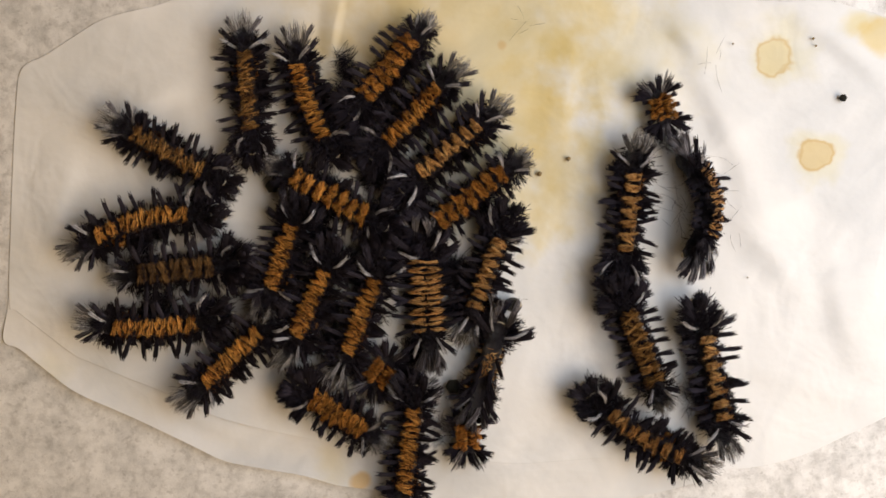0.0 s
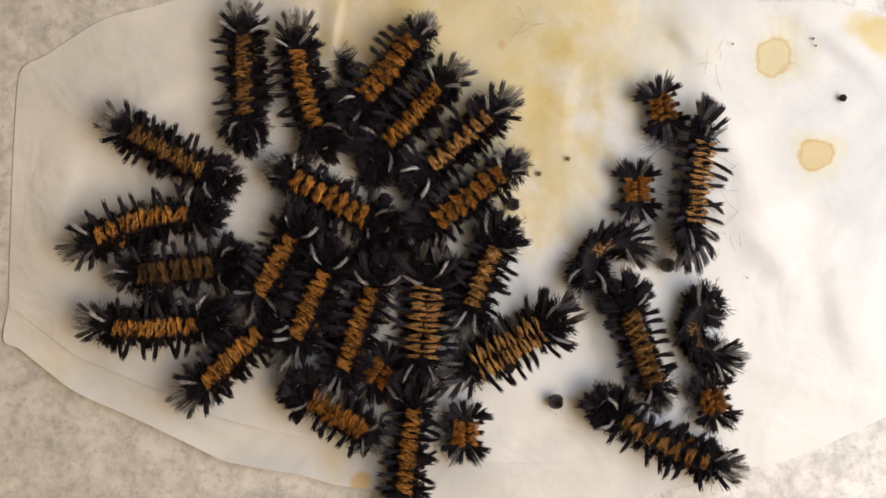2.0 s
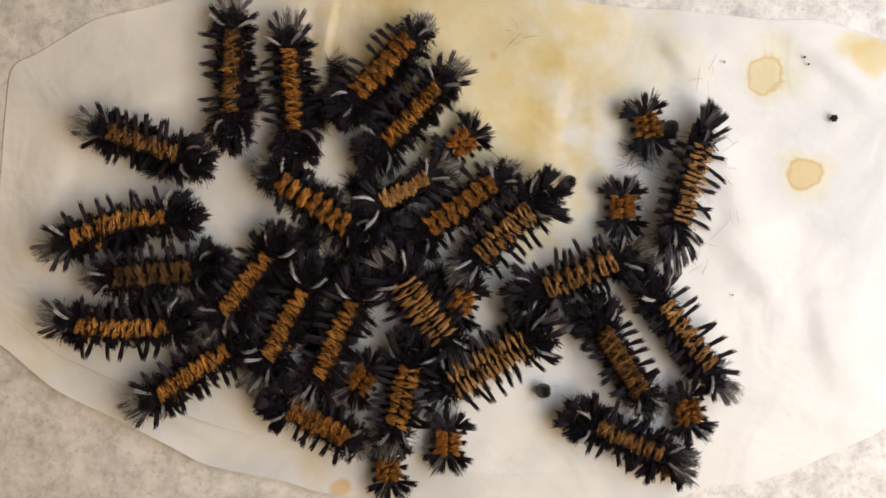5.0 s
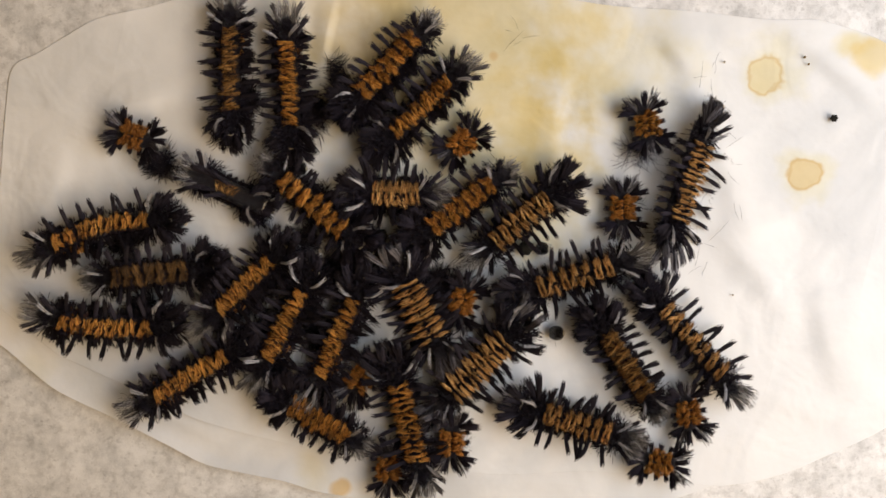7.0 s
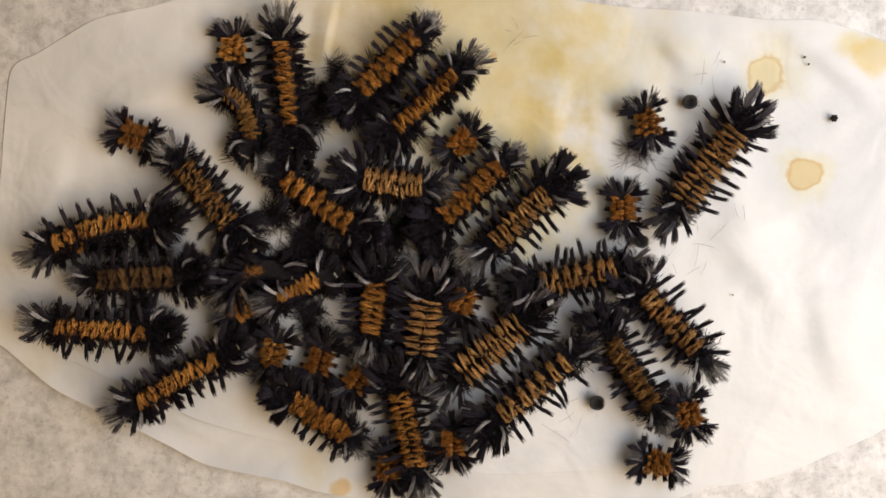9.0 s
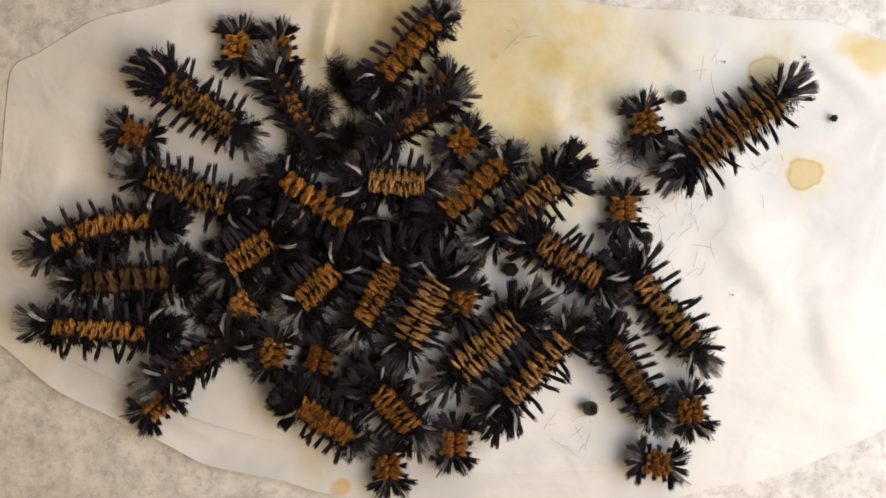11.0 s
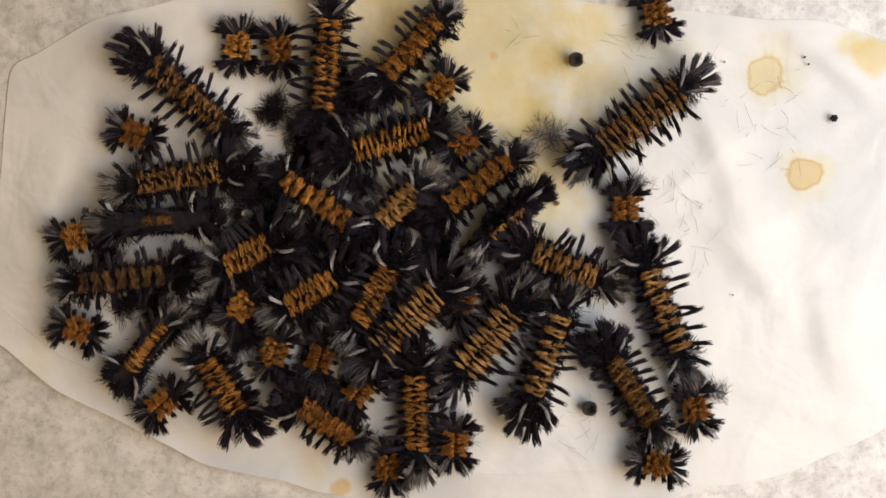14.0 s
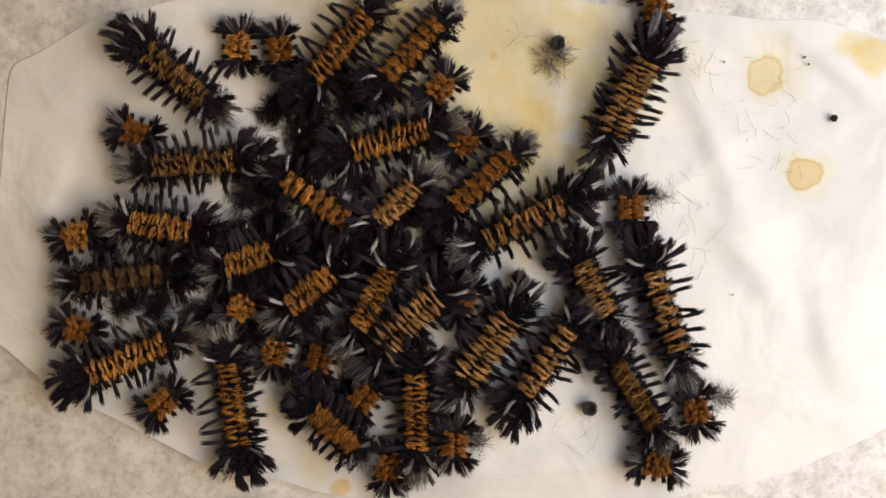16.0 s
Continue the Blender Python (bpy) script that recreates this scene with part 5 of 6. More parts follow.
    crawl(cat_25, [(0, 49.31, -51.21, 34.63, -41.59, 0.8),
        (1, 50.47, -51.76, 35.54, -41.75, 0.8),
        (1.5, 55.12, -52.67, 37.84, -42.98, 0.8),
        (3.4, 55.12, -52.67, 37.19, -42.96, 0.8),
        (3.5, 55.07, -52.86, 37.53, -42.99, 0.8),
        (4.2, 55.07, -52.86, 37.53, -42.99, 0.8),
        (5.2, 47.54, -45.33, 35.85, -40.78),
        (6.5, 40, -42.08, 31.3, -40.13, 2.01),
        (7, 37.4, -42.47, 23.9, -38.18),
        (7.5, 38.05, -41.04, 23.12, -41.82),
        (8.5, 38.18, -40.39, 23.12, -41.56),
        (9, 27.79, -26.5, 14.03, -38.18),
        (11.5, 27.01, -21.3, 16.1, -34.03),
        (12.5, 27.01, -20.91, 16.1, -34.03),
        (13, 26.5, -20.26, 16.62, -32.99),
        (13.5, 27.4, -17.4, 21.95, -33.38),
        (14.5, 26.37, -16.36, 20.52, -32.73),
        (15, 28.44, -19.61, 19.87, -32.73),
        (16, 28.44, -19.61, 19.35, -32.73)])
    slicken(cat_25, 5.6, 6.5)
    slide(skin_1, [(0, 47.55, -50.06, 146.77),
        (1, 48.68, -50.56, 146.14),
        (1.5, 53.05, -51.5, 150.72),
        (3.4, 52.97, -51.5, 151.57),
        (3.5, 52.96, -51.68, 150.62),
        (4.2, 52.96, -51.68, 150.62),
        (5.2, 51.87, -49.9, 170),
        (6.5, 50.56, -49.9, 170),
        (16, 49.9, -50.3, 170)])
    slide(skin_2, [(0, 59.56, -40.27, 100.09),
        (0.7, 59.56, -40.27, 100.09),
        (1, 57.92, -39.68, 100),
        (2, 58.84, -39.31, 100),
        (3.4, 58.19, -39.3, 100),
        (3.5, 57.37, -37.85, 100),
        (9, 57.37, -38.51, 100),
        (12.5, 58.42, -37.2, 100),
        (16, 59.07, -37.85, 100)])
    slide(skin_3, [(0, 40.9, 11.12, -97.93),
        (0.7, 40.9, 11.12, -97.93),
        (1, 42.5, 10.52, -90),
        (3.4, 42.23, 10.14, -90),
        (3.5, 42.05, 9.95, -90),
        (12.5, 42.44, 9.3, -90),
        (14.5, 42.96, 9.3, -90),
        (16, 44.01, 9.56, -90)])
    slide(skin_4, [(0, 48.9, 29.35, -75),
        (3.4, 48.9, 29.35, -75),
        (3.5, 48.2, 28.69, -75),
        (11.5, 47.28, 29.6, -75),
        (12.5, 46.37, 31.57, -75),
        (13, 48.59, 49.25, -75),
        (13.5, 49.9, 54.88, -75),
        (16, 49.9, 55.93, -75)])
    slide(skin_5, [(0, -13.3, -54.9, 81.88),
        (2.5, -13.3, -54.9, 81.88),
        (3, -13.11, -54.8, 95),
        (3.4, -12.96, -53.89, 95),
        (3.5, -12.57, -51.61, 95),
        (16, -12.71, -50.95, 95)])
    slide(skin_6, [(0, 1.41, -46.02, 85),
        (0.5, 0.64, -45.08, 85),
        (3.4, 1.04, -45.1, 85),
        (3.5, 0.79, -45.06, 85),
        (6.5, 1.83, -45.06, 85),
        (16, 2.75, -45.45, 85)])
    slide(skin_7, [(0, -5.27, 33.12, -134.81),
        (2.5, -5.27, 33.12, -134.81),
        (3, -3.29, 34.37, -134.81),
        (3.4, -3.29, 34.37, -134.81),
        (3.5, -3.71, 35.17, -133.26),
        (4, -3.71, 35.17, -133.26),
        (6.5, -1.19, 36.47, -135),
        (8, 0.07, 37.85, -137.4),
        (9, 0.64, 38.42, -137.26),
        (11.3, -0.26, 37.46, -130),
        (16, -0.52, 37.46, -130)])
    slide(skin_8, [(0, 3.41, 24.52, -140.53),
        (1, 5.86, 26.4, -139.27),
        (3.4, 5.78, 26.33, -139.12),
        (3.5, 5.75, 26.81, -140.77),
        (4, 4.45, 24.76, -140),
        (16, 4.98, 25.02, -140)])
    slide(skin_9, [(0, -71.38, 24.9, -30.15),
        (2, -71.61, 25.13, -30.51),
        (2.5, -72.03, 24.99, -28.11),
        (3, -75.09, 26.37, -26.17),
        (3.4, -75.45, 27.2, -19.36),
        (3.5, -75.43, 26.29, -15.26),
        (4, -75.43, 26.29, -15.26),
        (6, -72.3, 26.33, -20),
        (16, -71.78, 26.98, -20)])
    slide(skin_10, [(0, -47.81, 41.48, -86.86),
        (1, -47.81, 41.48, -86.86),
        (1.5, -47.79, 44.11, -88.2),
        (2, -48.1, 45.11, -90.61),
        (3.4, -48.1, 45.11, -90.61),
        (3.5, -48.77, 44.37, -88.09),
        (4, -48.65, 46.89, -92.29),
        (6.5, -49.19, 47.46, -89.12),
        (7.5, -49.22, 48.11, -90),
        (8, -48.73, 45.98, -90),
        (8.5, -48.99, 46.24, -90),
        (11.5, -47.68, 47.28, -90),
        (16, -47.68, 47.28, -90)])
    slide(skin_11, [(0, -35.03, 38.65, -71.04),
        (1.5, -35.41, 38.97, -70.54),
        (2, -35.15, 41.82, -77.51),
        (3.4, -35.18, 41.82, -78.41),
        (3.5, -35.02, 41.77, -80.54),
        (6.5, -35.74, 44.83, -86.96),
        (9, -37.04, 44.86, -83.42),
        (11.3, -38.25, 46.63, -80),
        (16, -38.12, 46.63, -80)])
    slide(skin_12, [(0, -24.97, -22.99, 67.09),
        (0.5, -25.92, -25.64, 68.15),
        (3.4, -26.29, -26.7, 66.66),
        (3.5, -27.59, -26.65, 64.44),
        (7, -27.21, -26.57, 65.77),
        (7.5, -28.69, -27.64, 70),
        (9, -28.69, -26.07, 70),
        (16, -28.69, -25.41, 70)])
    slide(skin_13, [(0, -36.55, -19.02, 64.23),
        (3.4, -37.14, -19.65, 61.89),
        (3.5, -38.63, -21.69, 61.19),
        (7, -39.28, -22.91, 62.35),
        (7.5, -38.51, -21.48, 75),
        (8, -39.56, -24.49, 75),
        (16, -39.16, -24.1, 75)])
    slide(skin_14, [(0, 4.44, -13.47, 68.47),
        (1.5, 3.86, -14.03, 67.09),
        (2, 3.76, -13.11, 66.11),
        (2.5, 3.88, -12.68, 70),
        (3.4, 3.59, -13.72, 70),
        (3.5, 4.06, -12.57, 70),
        (16, 4.72, -12.31, 70)])
    slide(skin_15, [(0, -57.01, -29.82, 41.72),
        (2, -57.01, -29.82, 41.72),
        (2.5, -61.37, -31.81, 33.45),
        (3.4, -61.37, -31.81, 33.45),
        (3.5, -62.52, -31.82, 35.54),
        (4, -62.52, -31.82, 35.54),
        (6.5, -63.74, -32.63, 30.58),
        (7.5, -63.74, -32.63, 30.58),
        (8, -67.48, -34, 26.57),
        (9, -67.41, -33.85, 29.25),
        (11.3, -66.67, -36.54, 40),
        (13, -65.75, -36.28, 40),
        (16, -65.36, -35.89, 40)])
    slide(skin_16, [(0, -79.86, 3.53, 13.14),
        (2.5, -79.86, 3.53, 13.14),
        (3, -82.46, 3.37, 13.88),
        (3.4, -82.8, 3.35, 12.86),
        (3.5, -82.03, 3.27, 13.57),
        (4, -82.03, 3.27, 13.57),
        (6.5, -83.82, 3.27, 12.72),
        (7, -86.5, 2.05, 14.93),
        (9, -86.5, 2.05, 14.93),
        (13, -86.41, 1.97, 12.65),
        (13.5, -85.51, 1.9, 12.99),
        (14, -85.66, 3.01, 15),
        (16, -85.66, 3.01, 15)])
    slide(skin_17, [(0, -76.78, -18.12, 0.66),
        (3.4, -76.81, -18.15, -0.2),
        (3.5, -80.16, -18.05, 0),
        (4, -80.16, -18.05, 0),
        (6.5, -84.63, -16.91, -3.95),
        (9, -86.01, -17.98, -4.9),
        (12.5, -86.81, -18.18, -3.12),
        (13, -85.27, -18.86, -20),
        (16, -85.27, -18.6, -20)])
    slide(skin_18, [(0, -18.62, -30.68, 50),
        (3.4, -18.88, -30.67, 50),
        (3.5, -18.86, -30.65, 50),
        (9, -19.52, -30.26, 50),
        (12, -20.17, -31.57, 50),
        (16, -18.21, -34.58, 50)])
    slide(skin_19, [(0, -42.3, -7.9, 69.84),
        (1.5, -42.3, -7.9, 69.84),
        (2, -44.66, -9.29, 57.99),
        (3.4, -44.89, -9.28, 57),
        (3.5, -45.77, -10.73, 59.93),
        (6.5, -49.93, -12.34, 43.15),
        (7.5, -49.35, -12.34, 45),
        (8, -48.44, -14.1, 41.99),
        (8.5, -47.02, -14.28, 45),
        (9, -47.02, -13.62, 45),
        (16, -47.02, -13.62, 45)])
    slide(cap_a, [(0, 12.85, -15.71, 0),
        (0.5, 21.85, -16.22, 0),
        (1, 24.28, -19.33, 0),
        (1.5, 24.47, -12.45, 0),
        (2, 22.3, -38.75, 0),
        (3.4, 22.3, -38.75, 0),
        (3.5, 22.39, -38.68, 0),
        (4.2, 22.39, -38.68, 0),
        (6.5, 26.62, -19.47, 0),
        (7, 26.62, -19.74, 0),
        (7.5, 20.66, -33.91, 0),
        (8, 21.59, -32.98, 0),
        (8.5, 22.78, -32.05, 0),
        (9, 36.16, -36.16, 0),
        (11.5, 34.44, -37.48, 0),
        (16, 34.44, -37.48, 0)], 1.6)
    slide(cap_b, [(0, -1.7, -34.53, 0),
        (1, 1.99, -35.29, 0),
        (2, 11.4, -30.25, 0),
        (2.5, 24.34, -31.92, 0),
        (3.4, 24.34, -31.92, 0),
        (3.5, 24.37, -31.92, 0),
        (4.2, 24.37, -31.92, 0),
        (6.5, 22.39, 1.46, 0),
        (7, 19.34, 0.13, 0),
        (9, 15.36, -7.81, 0),
        (11.5, 16.03, -4.5, 0),
        (12.5, 15.36, -7.81, 0),
        (13.5, 13.38, -5.17, 0),
        (14, 10.33, -1.46, 0),
        (14.5, 25.96, -3.58, 0),
        (15, 25.3, -3.84, 0),
        (16, 25.3, -3.58, 0)], 1.4)
    slide(cap_c, [(0, 38.52, -7.13, 0),
        (1, 32.94, -17.58, 0),
        (1.5, 31.55, -20.19, 0),
        (2, 49.38, -7.42, 0),
        (2.5, 46.41, -9.33, 0),
        (3.4, 46.41, -9.33, 0),
        (3.5, 43.18, -3.84, 0),
        (6.5, 64.11, 33.25, 0),
        (7, 64.11, 33.25, 0),
        (7.5, 58.02, 34.84, 0),
        (9, 58.02, 34.57, 0),
        (11.5, 54.84, 35.9, 0),
        (12.5, 54.44, 37.62, 0),
        (13, 48.48, 42.52, 0),
        (13.5, 31.26, 44.51, 0),
        (14.5, 31.26, 44.51, 0),
        (15, 27.02, 48.48, 0),
        (16, 27.02, 48.48, 0)], 1.6)
    slide(cap_d, [(0, 12.29, 2.85, 0),
        (2, 13.49, 7.86, 0),
        (2.5, 17.28, 15.97, 0),
        (3, 18.58, 14.87, 0),
        (3.4, 19.93, 15.9, 0),
        (3.5, 21.06, 15.1, 0),
        (4, 29.01, 14.97, 0),
        (6.5, 29.93, 17.35, 0),
        (7, 23.31, 0.13, 0),
        (7.5, 46.76, 1.99, 0),
        (9, 46.76, 1.72, 0),
        (11.5, 48.21, 2.78, 0),
        (13, 49.14, 2.78, 0),
        (14, 48.21, 5.43, 0),
        (16, 49.14, 5.17, 0)], 1.5)
    slide(cap_e, [(0, 92.15, 30.91, 0),
        (3.4, 92.15, 30.91, 0),
        (3.5, 92.32, 30.86, 0),
        (16, 92.32, 30.86, 0)], 0.7)
    slide(cap_f, [(0, -43.07, 13.62, 0),
        (6.5, -40.27, 20, 0),
        (11.5, -29.67, 19.34, 0),
        (12, -29.67, 19.34, 0),
        (12.5, -21.99, 16.03, 0),
        (13, -32.58, 25.03, 0),
        (16, -32.32, 24.37, 0)], 1.3)
    slide(cap_g, [(0, -32.48, 13.33, 0),
        (6.5, -33.64, 18.68, 0),
        (11.5, -29.67, 20, 0),
        (12, -29.67, 19.74, 0),
        (12.5, -31.92, 23.31, 0),
        (13, -34.57, 26.89, 0),
        (16, -35.23, 27.68, 0)], 1.5)
    slide(cap_h, [(0, -51.47, -3.38, 0),
        (6.5, -50.86, -2.52, 0),
        (13, -56.16, 1.46, 0),
        (13.5, -55.5, 1.46, 0),
        (14, -48.48, 8.34, 0),
        (14.5, -49.14, 9.14, 0),
        (15, -48.21, 5.83, 0),
        (16, -47.55, 5.43, 0)], 1.5)
    slide(cap_i, [(0, -16.67, 9.99, 0),
        (3.4, -16.41, 9.59, 0),
        (3.5, -16.16, 8.34, 0),
        (4, -18.01, 11.39, 0),
        (6.5, -15.1, 2.78, 0),
        (9, -11.13, 6.76, 0),
        (11.5, 0.79, 0.13, 0),
        (15, 20, -4.24, 0),
        (15.5, 21.06, -4.9, 0),
        (16, 17.75, -6.49, 0)], 1.3)
    slide(cap_j, [(0, 38.34, -13.75, 0),
        (3.4, 38.34, -13.75, 0),
        (3.5, 37.88, -15.76, 0),
        (6.5, 33.91, -18.68, 0),
        (7.5, 33.25, -18.81, 0),
        (8, 33.91, -21.06, 0),
        (9, 36.56, -21.06, 0),
        (16, 39.21, -21.06, 0)], 1.4)
    slide(clump_a, [(0, 49.93, 23.04, 0),
        (3.4, 49.93, 23.04, 0),
        (3.5, 49.14, 22.65, 0),
        (9, 45.83, 22.65, 0),
        (11.5, 43.18, 23.31, 0),
        (12, 39.87, 25.96, 40),
        (12.5, 38.15, 24.64, 80),
        (13, 35.9, 25.3, 20),
        (13.5, 24.64, 26.62, 10),
        (14.5, 24.64, 26.62, 10),
        (15, 26.62, 45.17, 60),
        (16, 26.62, 45.17, 60)], 0)
    slide(clump_b, [(0, 54.91, -38.04, 0),
        (3.4, 54.91, -38.04, 0),
        (3.5, 55.1, -36.96, 0),
        (12, 57.75, -35.63, 0),
        (13.5, 62.39, -32.98, 0),
        (14.5, 64.64, -35.63, 0),
        (15, 65.04, -37.62, 0),
        (15.5, 65.43, -35.9, 0),
        (16, 65.43, -34.97, 0)], 0)
    slide(clump_c, [(0, -3.56, -44.42, 0),
        (3.4, -3.56, -44.42, 0),
        (3.5, -3.18, -44.9, 0),
        (11.5, 3.44, -46.23, 0),
        (14, 4.11, -44.9, 0),
        (14.5, 8.74, -44.24, 0),
        (15, 6.76, -43.58, 0),
        (16, 7.42, -45.56, 0)], 0)
    slide(clump_d, [(0, 41.6, 8.69, 0),
        (3.4, 41.6, 8.69, 0),
        (3.5, 41.86, 9.4, 0),
        (13, 43.18, 12.05, 0),
        (14, 45.17, 15.36, 0),
        (14.5, 43.18, 12.05, 0),
        (15, 48.48, 10.73, 0),
        (16, 49.8, 12.05, 0)], 0)
    slide(hairs_a, [(0, 57.45, 6.94, 0),
        (3.4, 57.45, 6.94, 0),
        (3.5, 58.41, 14.7, 0),
        (9, 61.72, 18.68, 0),
        (11.5, 55.1, 8.08, 0),
        (16, 54.44, 7.42, 0)], 0)
    slide(hairs_b, [(0, 58.15, 8.24, 0),
        (3.4, 58.15, 8.24, 0),
        (3.5, 59.08, 16.03, 0),
        (9, 62.39, 18.68, 0),
        (11.5, 69.67, 23.97, 0),
        (12.5, 74.97, 29.27, 0),
        (16, 75.63, 27.95, 0)], 0)
    slide(hairs_c, [(0, 42.75, -46.99, 0),
        (3.4, 42.75, -46.99, 0),
        (3.5, 43.18, -47.55, 0),
        (7, 31.26, -42.25, 0),
        (9, 25.96, -39.6, 0),
        (11.5, 28.61, -43.58, 0),
        (16, 29.93, -43.58, 0)], 0)
    slide(hairs_d, [(0, 58.15, 8.24, 0),
        (3.4, 58.15, 8.24, 0),
        (3.5, 59.08, 16.03, 0),
        (9, 61.72, 18.68, 0),
        (13, 55.1, 34.57, 0),
        (13.5, 47.15, 43.84, 0),
        (14, 48.48, 47.82, 0),
        (16, 64.37, 43.84, 0)], 0)
    slide(hairs_e, [(0, 14.22, 49.84, 0),
        (3.4, 14.22, 49.84, 0),
        (3.5, 14.7, 49.8, 0),
        (16, 14.7, 49.8, 0)], 0)
    slide(hairs_f, [(0, 59.88, -1.08, 0),
        (3.4, 59.88, -1.08, 0),
        (3.5, 60.4, 0.13, 0),
        (16, 59.08, -1.19, 0)], 0)
    slide(crumb_a, [(0, 85.78, 45.26, 0),
        (3.4, 85.78, 45.26, 0),
        (3.5, 85.7, 45.43, 0),
        (16, 85.7, 45.43, 0)], 0.3)
    slide(crumb_b, [(0, 86.26, 43.53, 0),
        (3.4, 86.26, 43.53, 0),
        (3.5, 86.49, 43.71, 0),
        (16, 86.49, 43.71, 0)], 0.3)
    slide(crumb_c, [(0, 68.63, -10.85, 0),
        (3.4, 68.63, -10.85, 0),
        (3.5, 68.61, -10.86, 0),
        (16, 68.61, -10.86, 0)], 0.2)
    slide(crumb_d, [(0, 27.02, 18.36, 0),
        (3.4, 27.02, 18.36, 0),
        (3.5, 27.02, 18.41, 0),
        (4.2, 27.02, 18.41, 0),
        (6.5, 26.62, 14.7, 0),
        (16, 27.29, 10.73, 0)], 0.4)
    slide(crumb_e, [(0, 20.04, 14.97, 0),
        (2, 20.04, 14.97, 0),
        (2.6, 17.87, 13.3, 0),
        (3.4, 16.44, 9.37, 0),
        (3.5, 16.03, 9.4, 0),
        (16, 14.04, 2.78, 0)], 0.4)
    slide(crumb_f, [(0, 66.68, 44.45, 0),
        (3.4, 66.68, 44.45, 0),
        (3.5, 66.63, 44.24, 0),
        (16, 66.63, 44.24, 0)], 0.3)
    slide(litter_a, [(0, -27.68, -5.17, 0),
        (3.5, -27.68, -5.17, 0),
        (16, -27.68, -5.17, 0)], 0)
    slide(litter_b, [(0, -32.32, 12.05, 50),
        (3.5, -32.32, 12.05, 50),
        (9, -32.32, 12.05, 50),
        (11.5, -41.59, 6.09, 20),
        (16, -41.59, 6.09, 20)], 0)
    slide(litter_c, [(0, -17.09, 0.13, 120),
        (3.5, -17.09, 0.13, 120),
        (16, -17.09, 0.13, 120)], 0)
    slide(litter_d, [(0, -31.66, -15.76, 80),
        (3.5, -31.66, -15.76, 80),
        (16, -31.66, -15.76, 80)], 0)
    slide(litter_e, [(0, -19.07, 14.7, 30),
        (3.5, -19.07, 14.7, 30),
        (16, -19.07, 14.7, 30)], 0)
    slide(litter_f, [(0, -10.46, -26.36, 70),
        (3.5, -10.46, -26.36, 70),
        (16, -10.46, -26.36, 70)], 0)
    slide(litter_g, [(0, 0.79, -7.81, 140),
        (3.5, 0.79, -7.81, 140),
        (16, 0.79, -7.81, 140)], 0)
    slide(litter_h, [(0, -41.59, -9.14, 10),
        (3.5, -41.59, -9.14, 10),
        (16, -41.59, -9.14, 10)], 0)
    slide(litter_i, [(0, -64.11, -6.49, 20),
        (3.5, -64.11, -6.49, 20),
        (9, -64.11, -6.49, 20),
        (11.5, -47.55, 3.44, 50),
        (16, -47.55, 3.44, 50)], 0)
    slide(litter_j, [(0, -31.66, 2.12, 65),
        (3.5, -31.66, 2.12, 65),
        (16, -31.66, 2.12, 65)], 0)
    slide(litter_k, [(0, -20.4, -8.48, 100),
        (3.5, -20.4, -8.48, 100),
        (16, -20.4, -8.48, 100)], 0)
    slide(litter_l, [(0, -29.67, 31.92, 40),
        (3.5, -29.67, 31.92, 40),
        (16, -29.67, 31.92, 40)], 0)
    slide(litter_m, [(0, -24.37, 41.19, 100),
        (3.5, -24.37, 41.19, 100),
        (16, -24.37, 41.19, 100)], 0)
    slide(litter_n, [(0, -46.89, -12.45, 0),
        (3.5, -46.89, -12.45, 0),
        (9, -46.89, -12.45, 0),
        (11.5, -58.15, -15.76, 30),
        (16, -58.81, -15.76, 30)], 0)
    slide(litter_o, [(0, -70.73, -12.45, 0),
        (3.5, -70.73, -12.45, 0),
        (11.5, -74.04, -12.85, 20),
        (16, -75.37, -13.11, 20)], 0)
    slide(litter_p, [(0, -40.27, -19.74, 0),
        (3.5, -40.27, -19.74, 0),
        (11.5, -45.56, -19.07, 30),
        (16, -44.9, -19.07, 30)], 0)
    slide(litter_q, [(0, -50.86, -6.49, 0),
        (3.5, -50.86, -6.49, 0),
        (11.5, -52.85, -7.81, 30),
        (16, -52.85, -7.81, 30)], 0)
    slide(hairs_g, [(0, 56.43, 14.7, 0),
        (3.5, 56.43, 14.7, 0),
        (9, 57.09, 14.7, 0),
        (13, 57.09, 14.7, 0),
        (16, 56.43, 14.04, 0)], 0)
    slide(hairs_h, [(0, 61.72, 42.52, 0),
        (3.5, 61.72, 42.52, 0),
        (9, 63.05, 43.84, 0),
        (13, 62.39, 45.17, 0),
        (16, 62.39, 45.17, 0)], 0)
    slide(litter_r, [(0, -30.33, 11.39, 0),
        (3.5, -30.33, 11.39, 0),
        (9, -30.33, 11.39, 0),
        (11.5, -45.56, 12.05, 30),
        (16, -46.23, 12.05, 30)], 0)
    slide(litter_s, [(0, -12.45, 41.86, 0),
        (3.5, -12.45, 41.86, 0),
        (9, -12.45, 41.86, 0),
        (11.5, -20.4, 35.23, 30),
        (16, -21.06, 34.57, 30)], 0)
    slide(litter_t, [(0, -74.04, -5.83, 0),
        (3.5, -74.04, -5.83, 0),
        (9, -74.04, -6.49, 0),
        (11.5, -68.08, -13.11, 30),
        (16, -67.42, -13.11, 30)], 0)
    slide(litter_u, [(0, -29.67, -23.71, 0),
        (3.5, -29.67, -23.71, 0),
        (9, -28.35, -21.06, 0),
        (11.5, -24.37, -21.06, 30),
        (16, -23.05, -22.39, 30)], 0)
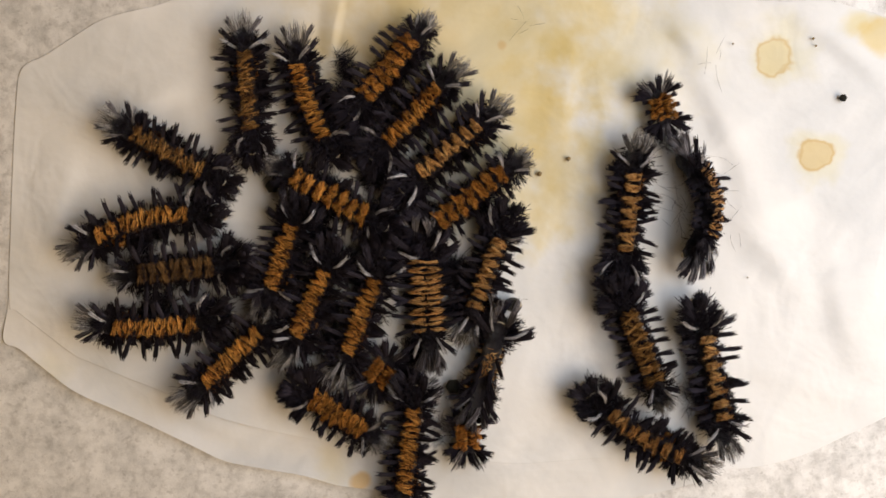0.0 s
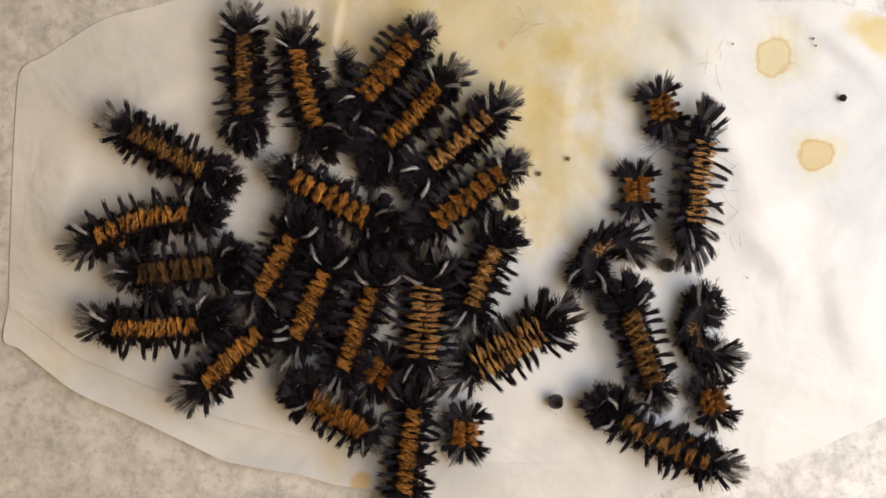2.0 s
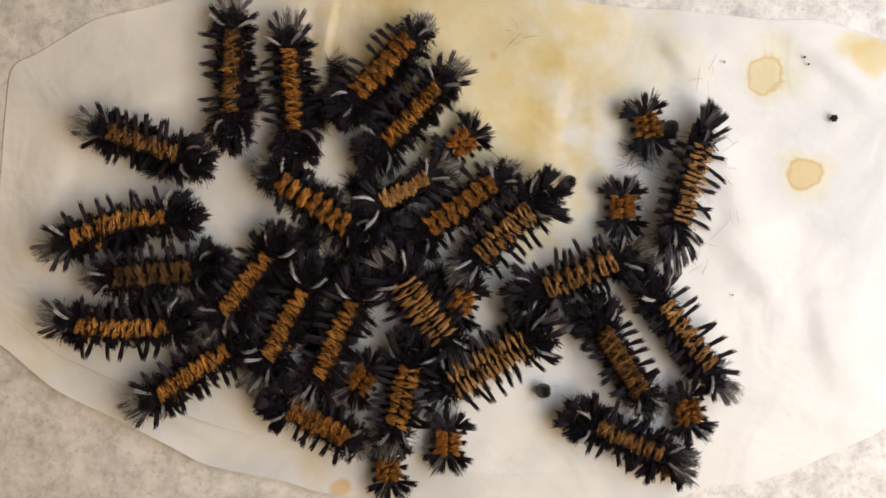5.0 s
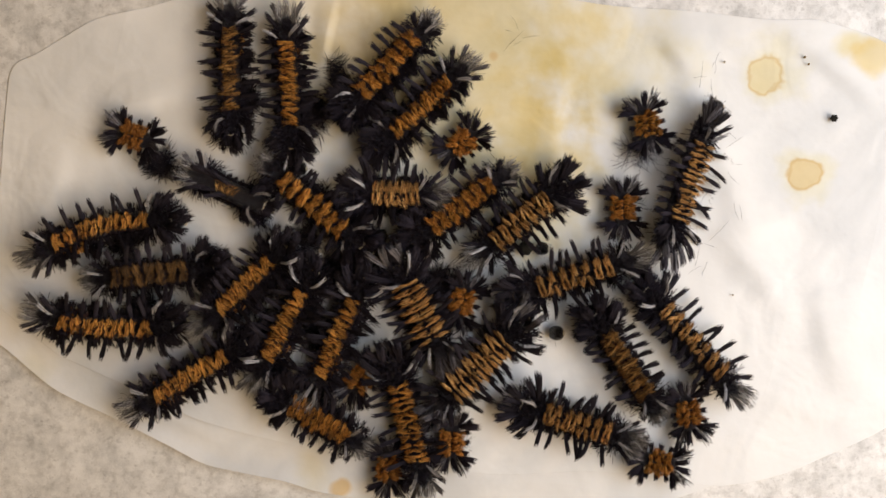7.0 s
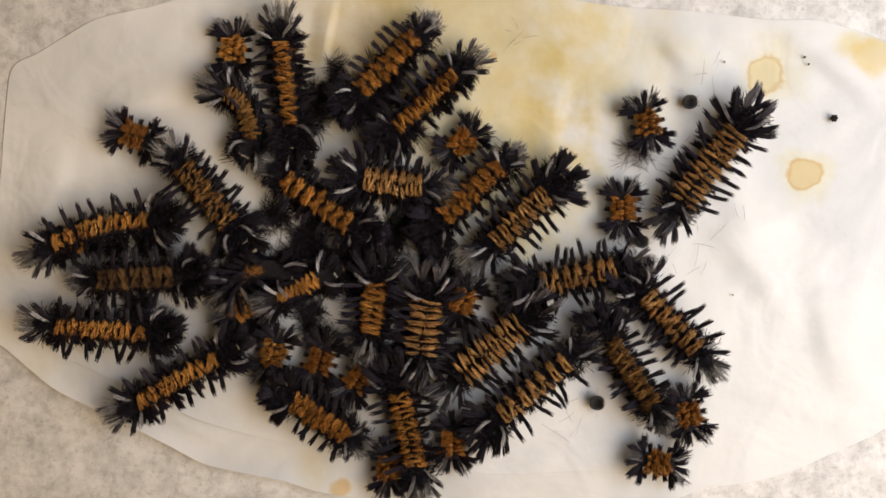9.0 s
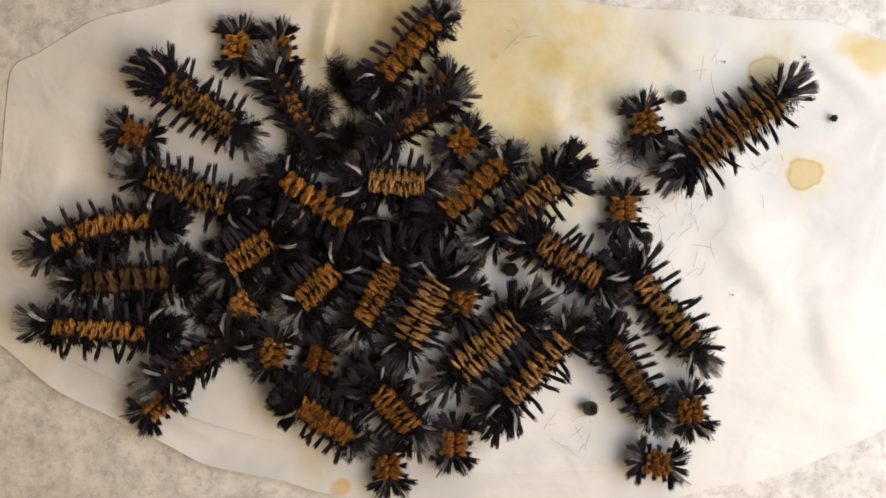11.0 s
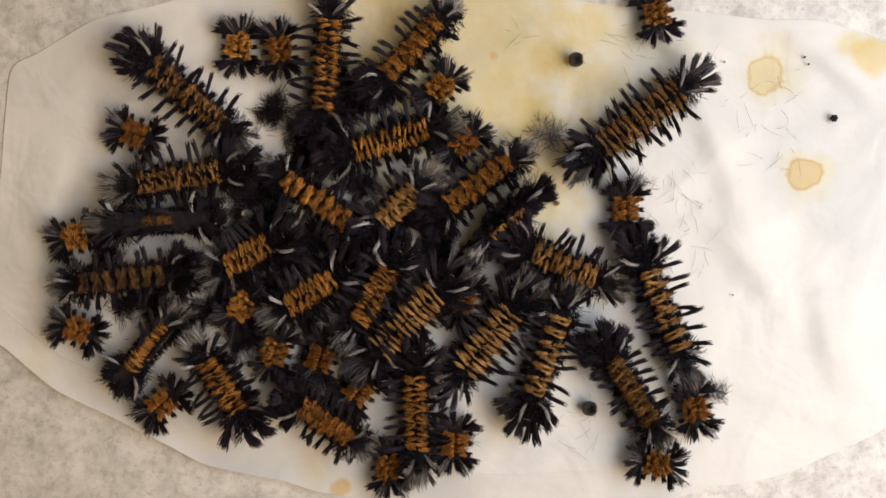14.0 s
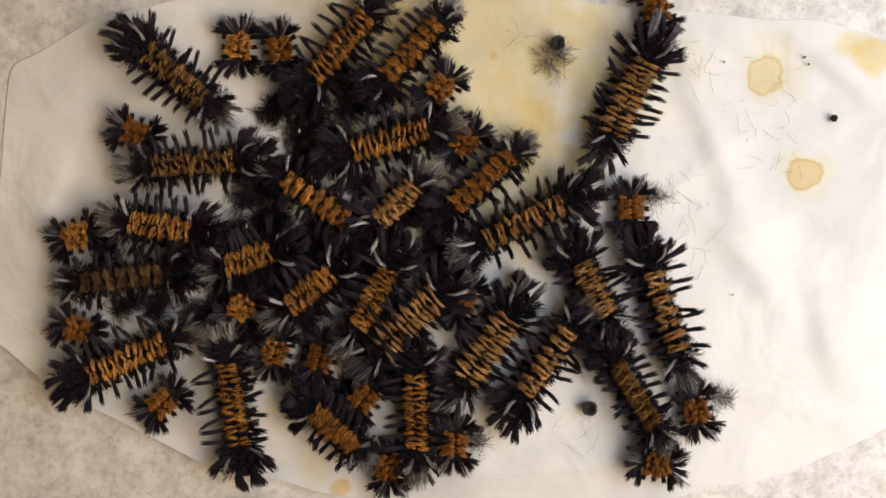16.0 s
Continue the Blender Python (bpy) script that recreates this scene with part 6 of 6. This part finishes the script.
    slide(litter_v, [(0, -4.5, 5.43, 0),
        (3.5, -4.5, 5.43, 0),
        (9, -4.5, 5.43, 0),
        (11.5, -1.85, 1.46, 30),
        (16, -0.53, 1.46, 30)], 0)
    slide(litter_w, [(0, -74.71, 1.46, 0),
        (3.5, -74.71, 1.46, 0),
        (9, -77.35, 0.13, 0),
        (11.5, -78.68, -1.19, 30),
        (16, -79.34, -0.66, 30)], 0)
    slide(litter_x, [(0, -16.42, 33.25, 0),
        (3.5, -16.42, 33.25, 0),
        (9, -15.76, 34.57, 0),
        (11.5, -17.09, 37.88, 30),
        (16, -17.09, 37.88, 30)], 0)
    slide(mat_a, [(0, -73, 5, 0),
        (8, -73, 5, 0),
        (11.3, -52, -13.3, 40),
        (16, -52, -13.3, 40)], 0)
    slide(mat_b, [(0, -72, -18, 0),
        (8, -72, -18, 0),
        (11.3, -47.4, -21.3, 40),
        (16, -47.4, -21.3, 40)], 0)
    slide(mat_c, [(0, -14, 40, 0),
        (8, -14, 40, 0),
        (11.3, -11.2, 28.3, 40),
        (16, -11.2, 28.3, 40)], 0)
    slide(mat_d, [(0, -28.5, -40, 0),
        (8, -28.5, -40, 0),
        (11.3, -30, -24, 40),
        (16, -30, -24, 40)], 0)
    slide(mat_e, [(0, -29, 10.5, 0),
        (8, -29, 10.5, 0),
        (11.3, -40.7, 14.9, 40),
        (16, -40.7, 14.9, 40)], 0)
    slide(mat_f, [(0, -2, -8, 0),
        (8, -2, -8, 0),
        (11.3, 6.2, -2.5, 40),
        (16, 6.2, -2.5, 40)], 0)
    slide(mat_g, [(0, -28, -40, 0),
        (8, -28, -40, 0),
        (11.3, -23, -33, 40),
        (16, -23, -33, 40)], 0)
    slide(mat_h, [(0, 4, 10, 0),
        (8, 4, 10, 0),
        (11.3, -19.3, 2.8, 40),
        (16, -19.3, 2.8, 40)], 0)
    slide(mat_i, [(0, -29, 10, 0),
        (7.5, -29, 10, 0),
        (8.7, -40, 8, 40),
        (16, -40, 8, 40)], 0)
    slide(mat_j, [(0, -74, 4, 0),
        (7.5, -74, 4, 0),
        (8.7, -31, 3, 40),
        (16, -31, 3, 40)], 0)
    slide(mat_k, [(0, -71, -18, 0),
        (7.5, -71, -18, 0),
        (8.7, -22, -2.5, 40),
        (16, -22, -2.5, 40)], 0)
    slide(mat_l, [(0, -14, 40, 0),
        (7.5, -14, 40, 0),
        (8.7, -12, 2.5, 40),
        (16, -12, 2.5, 40)], 0)
    slide(mat_m, [(0, -28, -40, 0),
        (7.5, -28, -40, 0),
        (8.7, -36, -3, 40),
        (16, -36, -3, 40)], 0)
    slide(mat_n, [(0, -66, 20, 0),
        (7.5, -66, 20, 0),
        (8.7, -7, 9, 40),
        (16, -7, 9, 40)], 0)
    slide(mat_o, [(0, -47, 35, 0),
        (7.5, -47, 35, 0),
        (8.7, -46, -2, 40),
        (16, -46, -2, 40)], 0)
    slide(mat_p, [(0, -33, 33, 0),
        (10.1, -33, 33, 0),
        (11.3, -33, 21, 40),
        (16, -33, 21, 40)], 0)
    slide(mat_q, [(0, -9, 28, 0),
        (10.1, -9, 28, 0),
        (11.3, -26, 26, 40),
        (16, -26, 26, 40)], 0)
    slide(mat_r, [(0, 3, 9, 0),
        (7.5, 3, 9, 0),
        (8.7, -2, -2, 40),
        (16, -2, -2, 40)], 0)
    slide(mat_s, [(0, -22, -18, 0),
        (7.5, -22, -18, 0),
        (8.7, -13, -27, 40),
        (16, -13, -27, 40)], 0)
    slide(mat_t, [(0, -48, 36, 0),
        (7.5, -48, 36, 0),
        (9.6, -36, 40.5, 0),
        (11.3, -39, 36.5, 0),
        (12.2, -40, 32.5, 40),
        (16, -40, 32.5, 40)], 0)
    slide(mat_u, [(0, -33, 33, 0),
        (7.5, -33, 33, 0),
        (9.6, -29, 36, 0),
        (11.3, -32, 32, 0),
        (12.2, -33, 28, 40),
        (16, -33, 28, 40)], 0)
    slide(mat_v, [(0, -10, 44, 0),
        (7.5, -10, 44, 0),
        (9.6, -18, 41, 0),
        (11.3, -21, 37, 0),
        (12.2, -22, 33, 40),
        (16, -22, 33, 40)], 0)
    slide(hairs_i, [(0, 56, 8, 0),
        (7, 56, 14, 0),
        (9.2, 60, 18, 0),
        (11.3, 76, 36, 50),
        (16, 79, 37, 60)], 0)
    slide(hairs_j, [(0, 56, 6, 0),
        (7, 56, 12, 0),
        (9.2, 60, 16, 0),
        (11.3, 74, 22, 90),
        (16, 76, 21, 100)], 0)


motions()
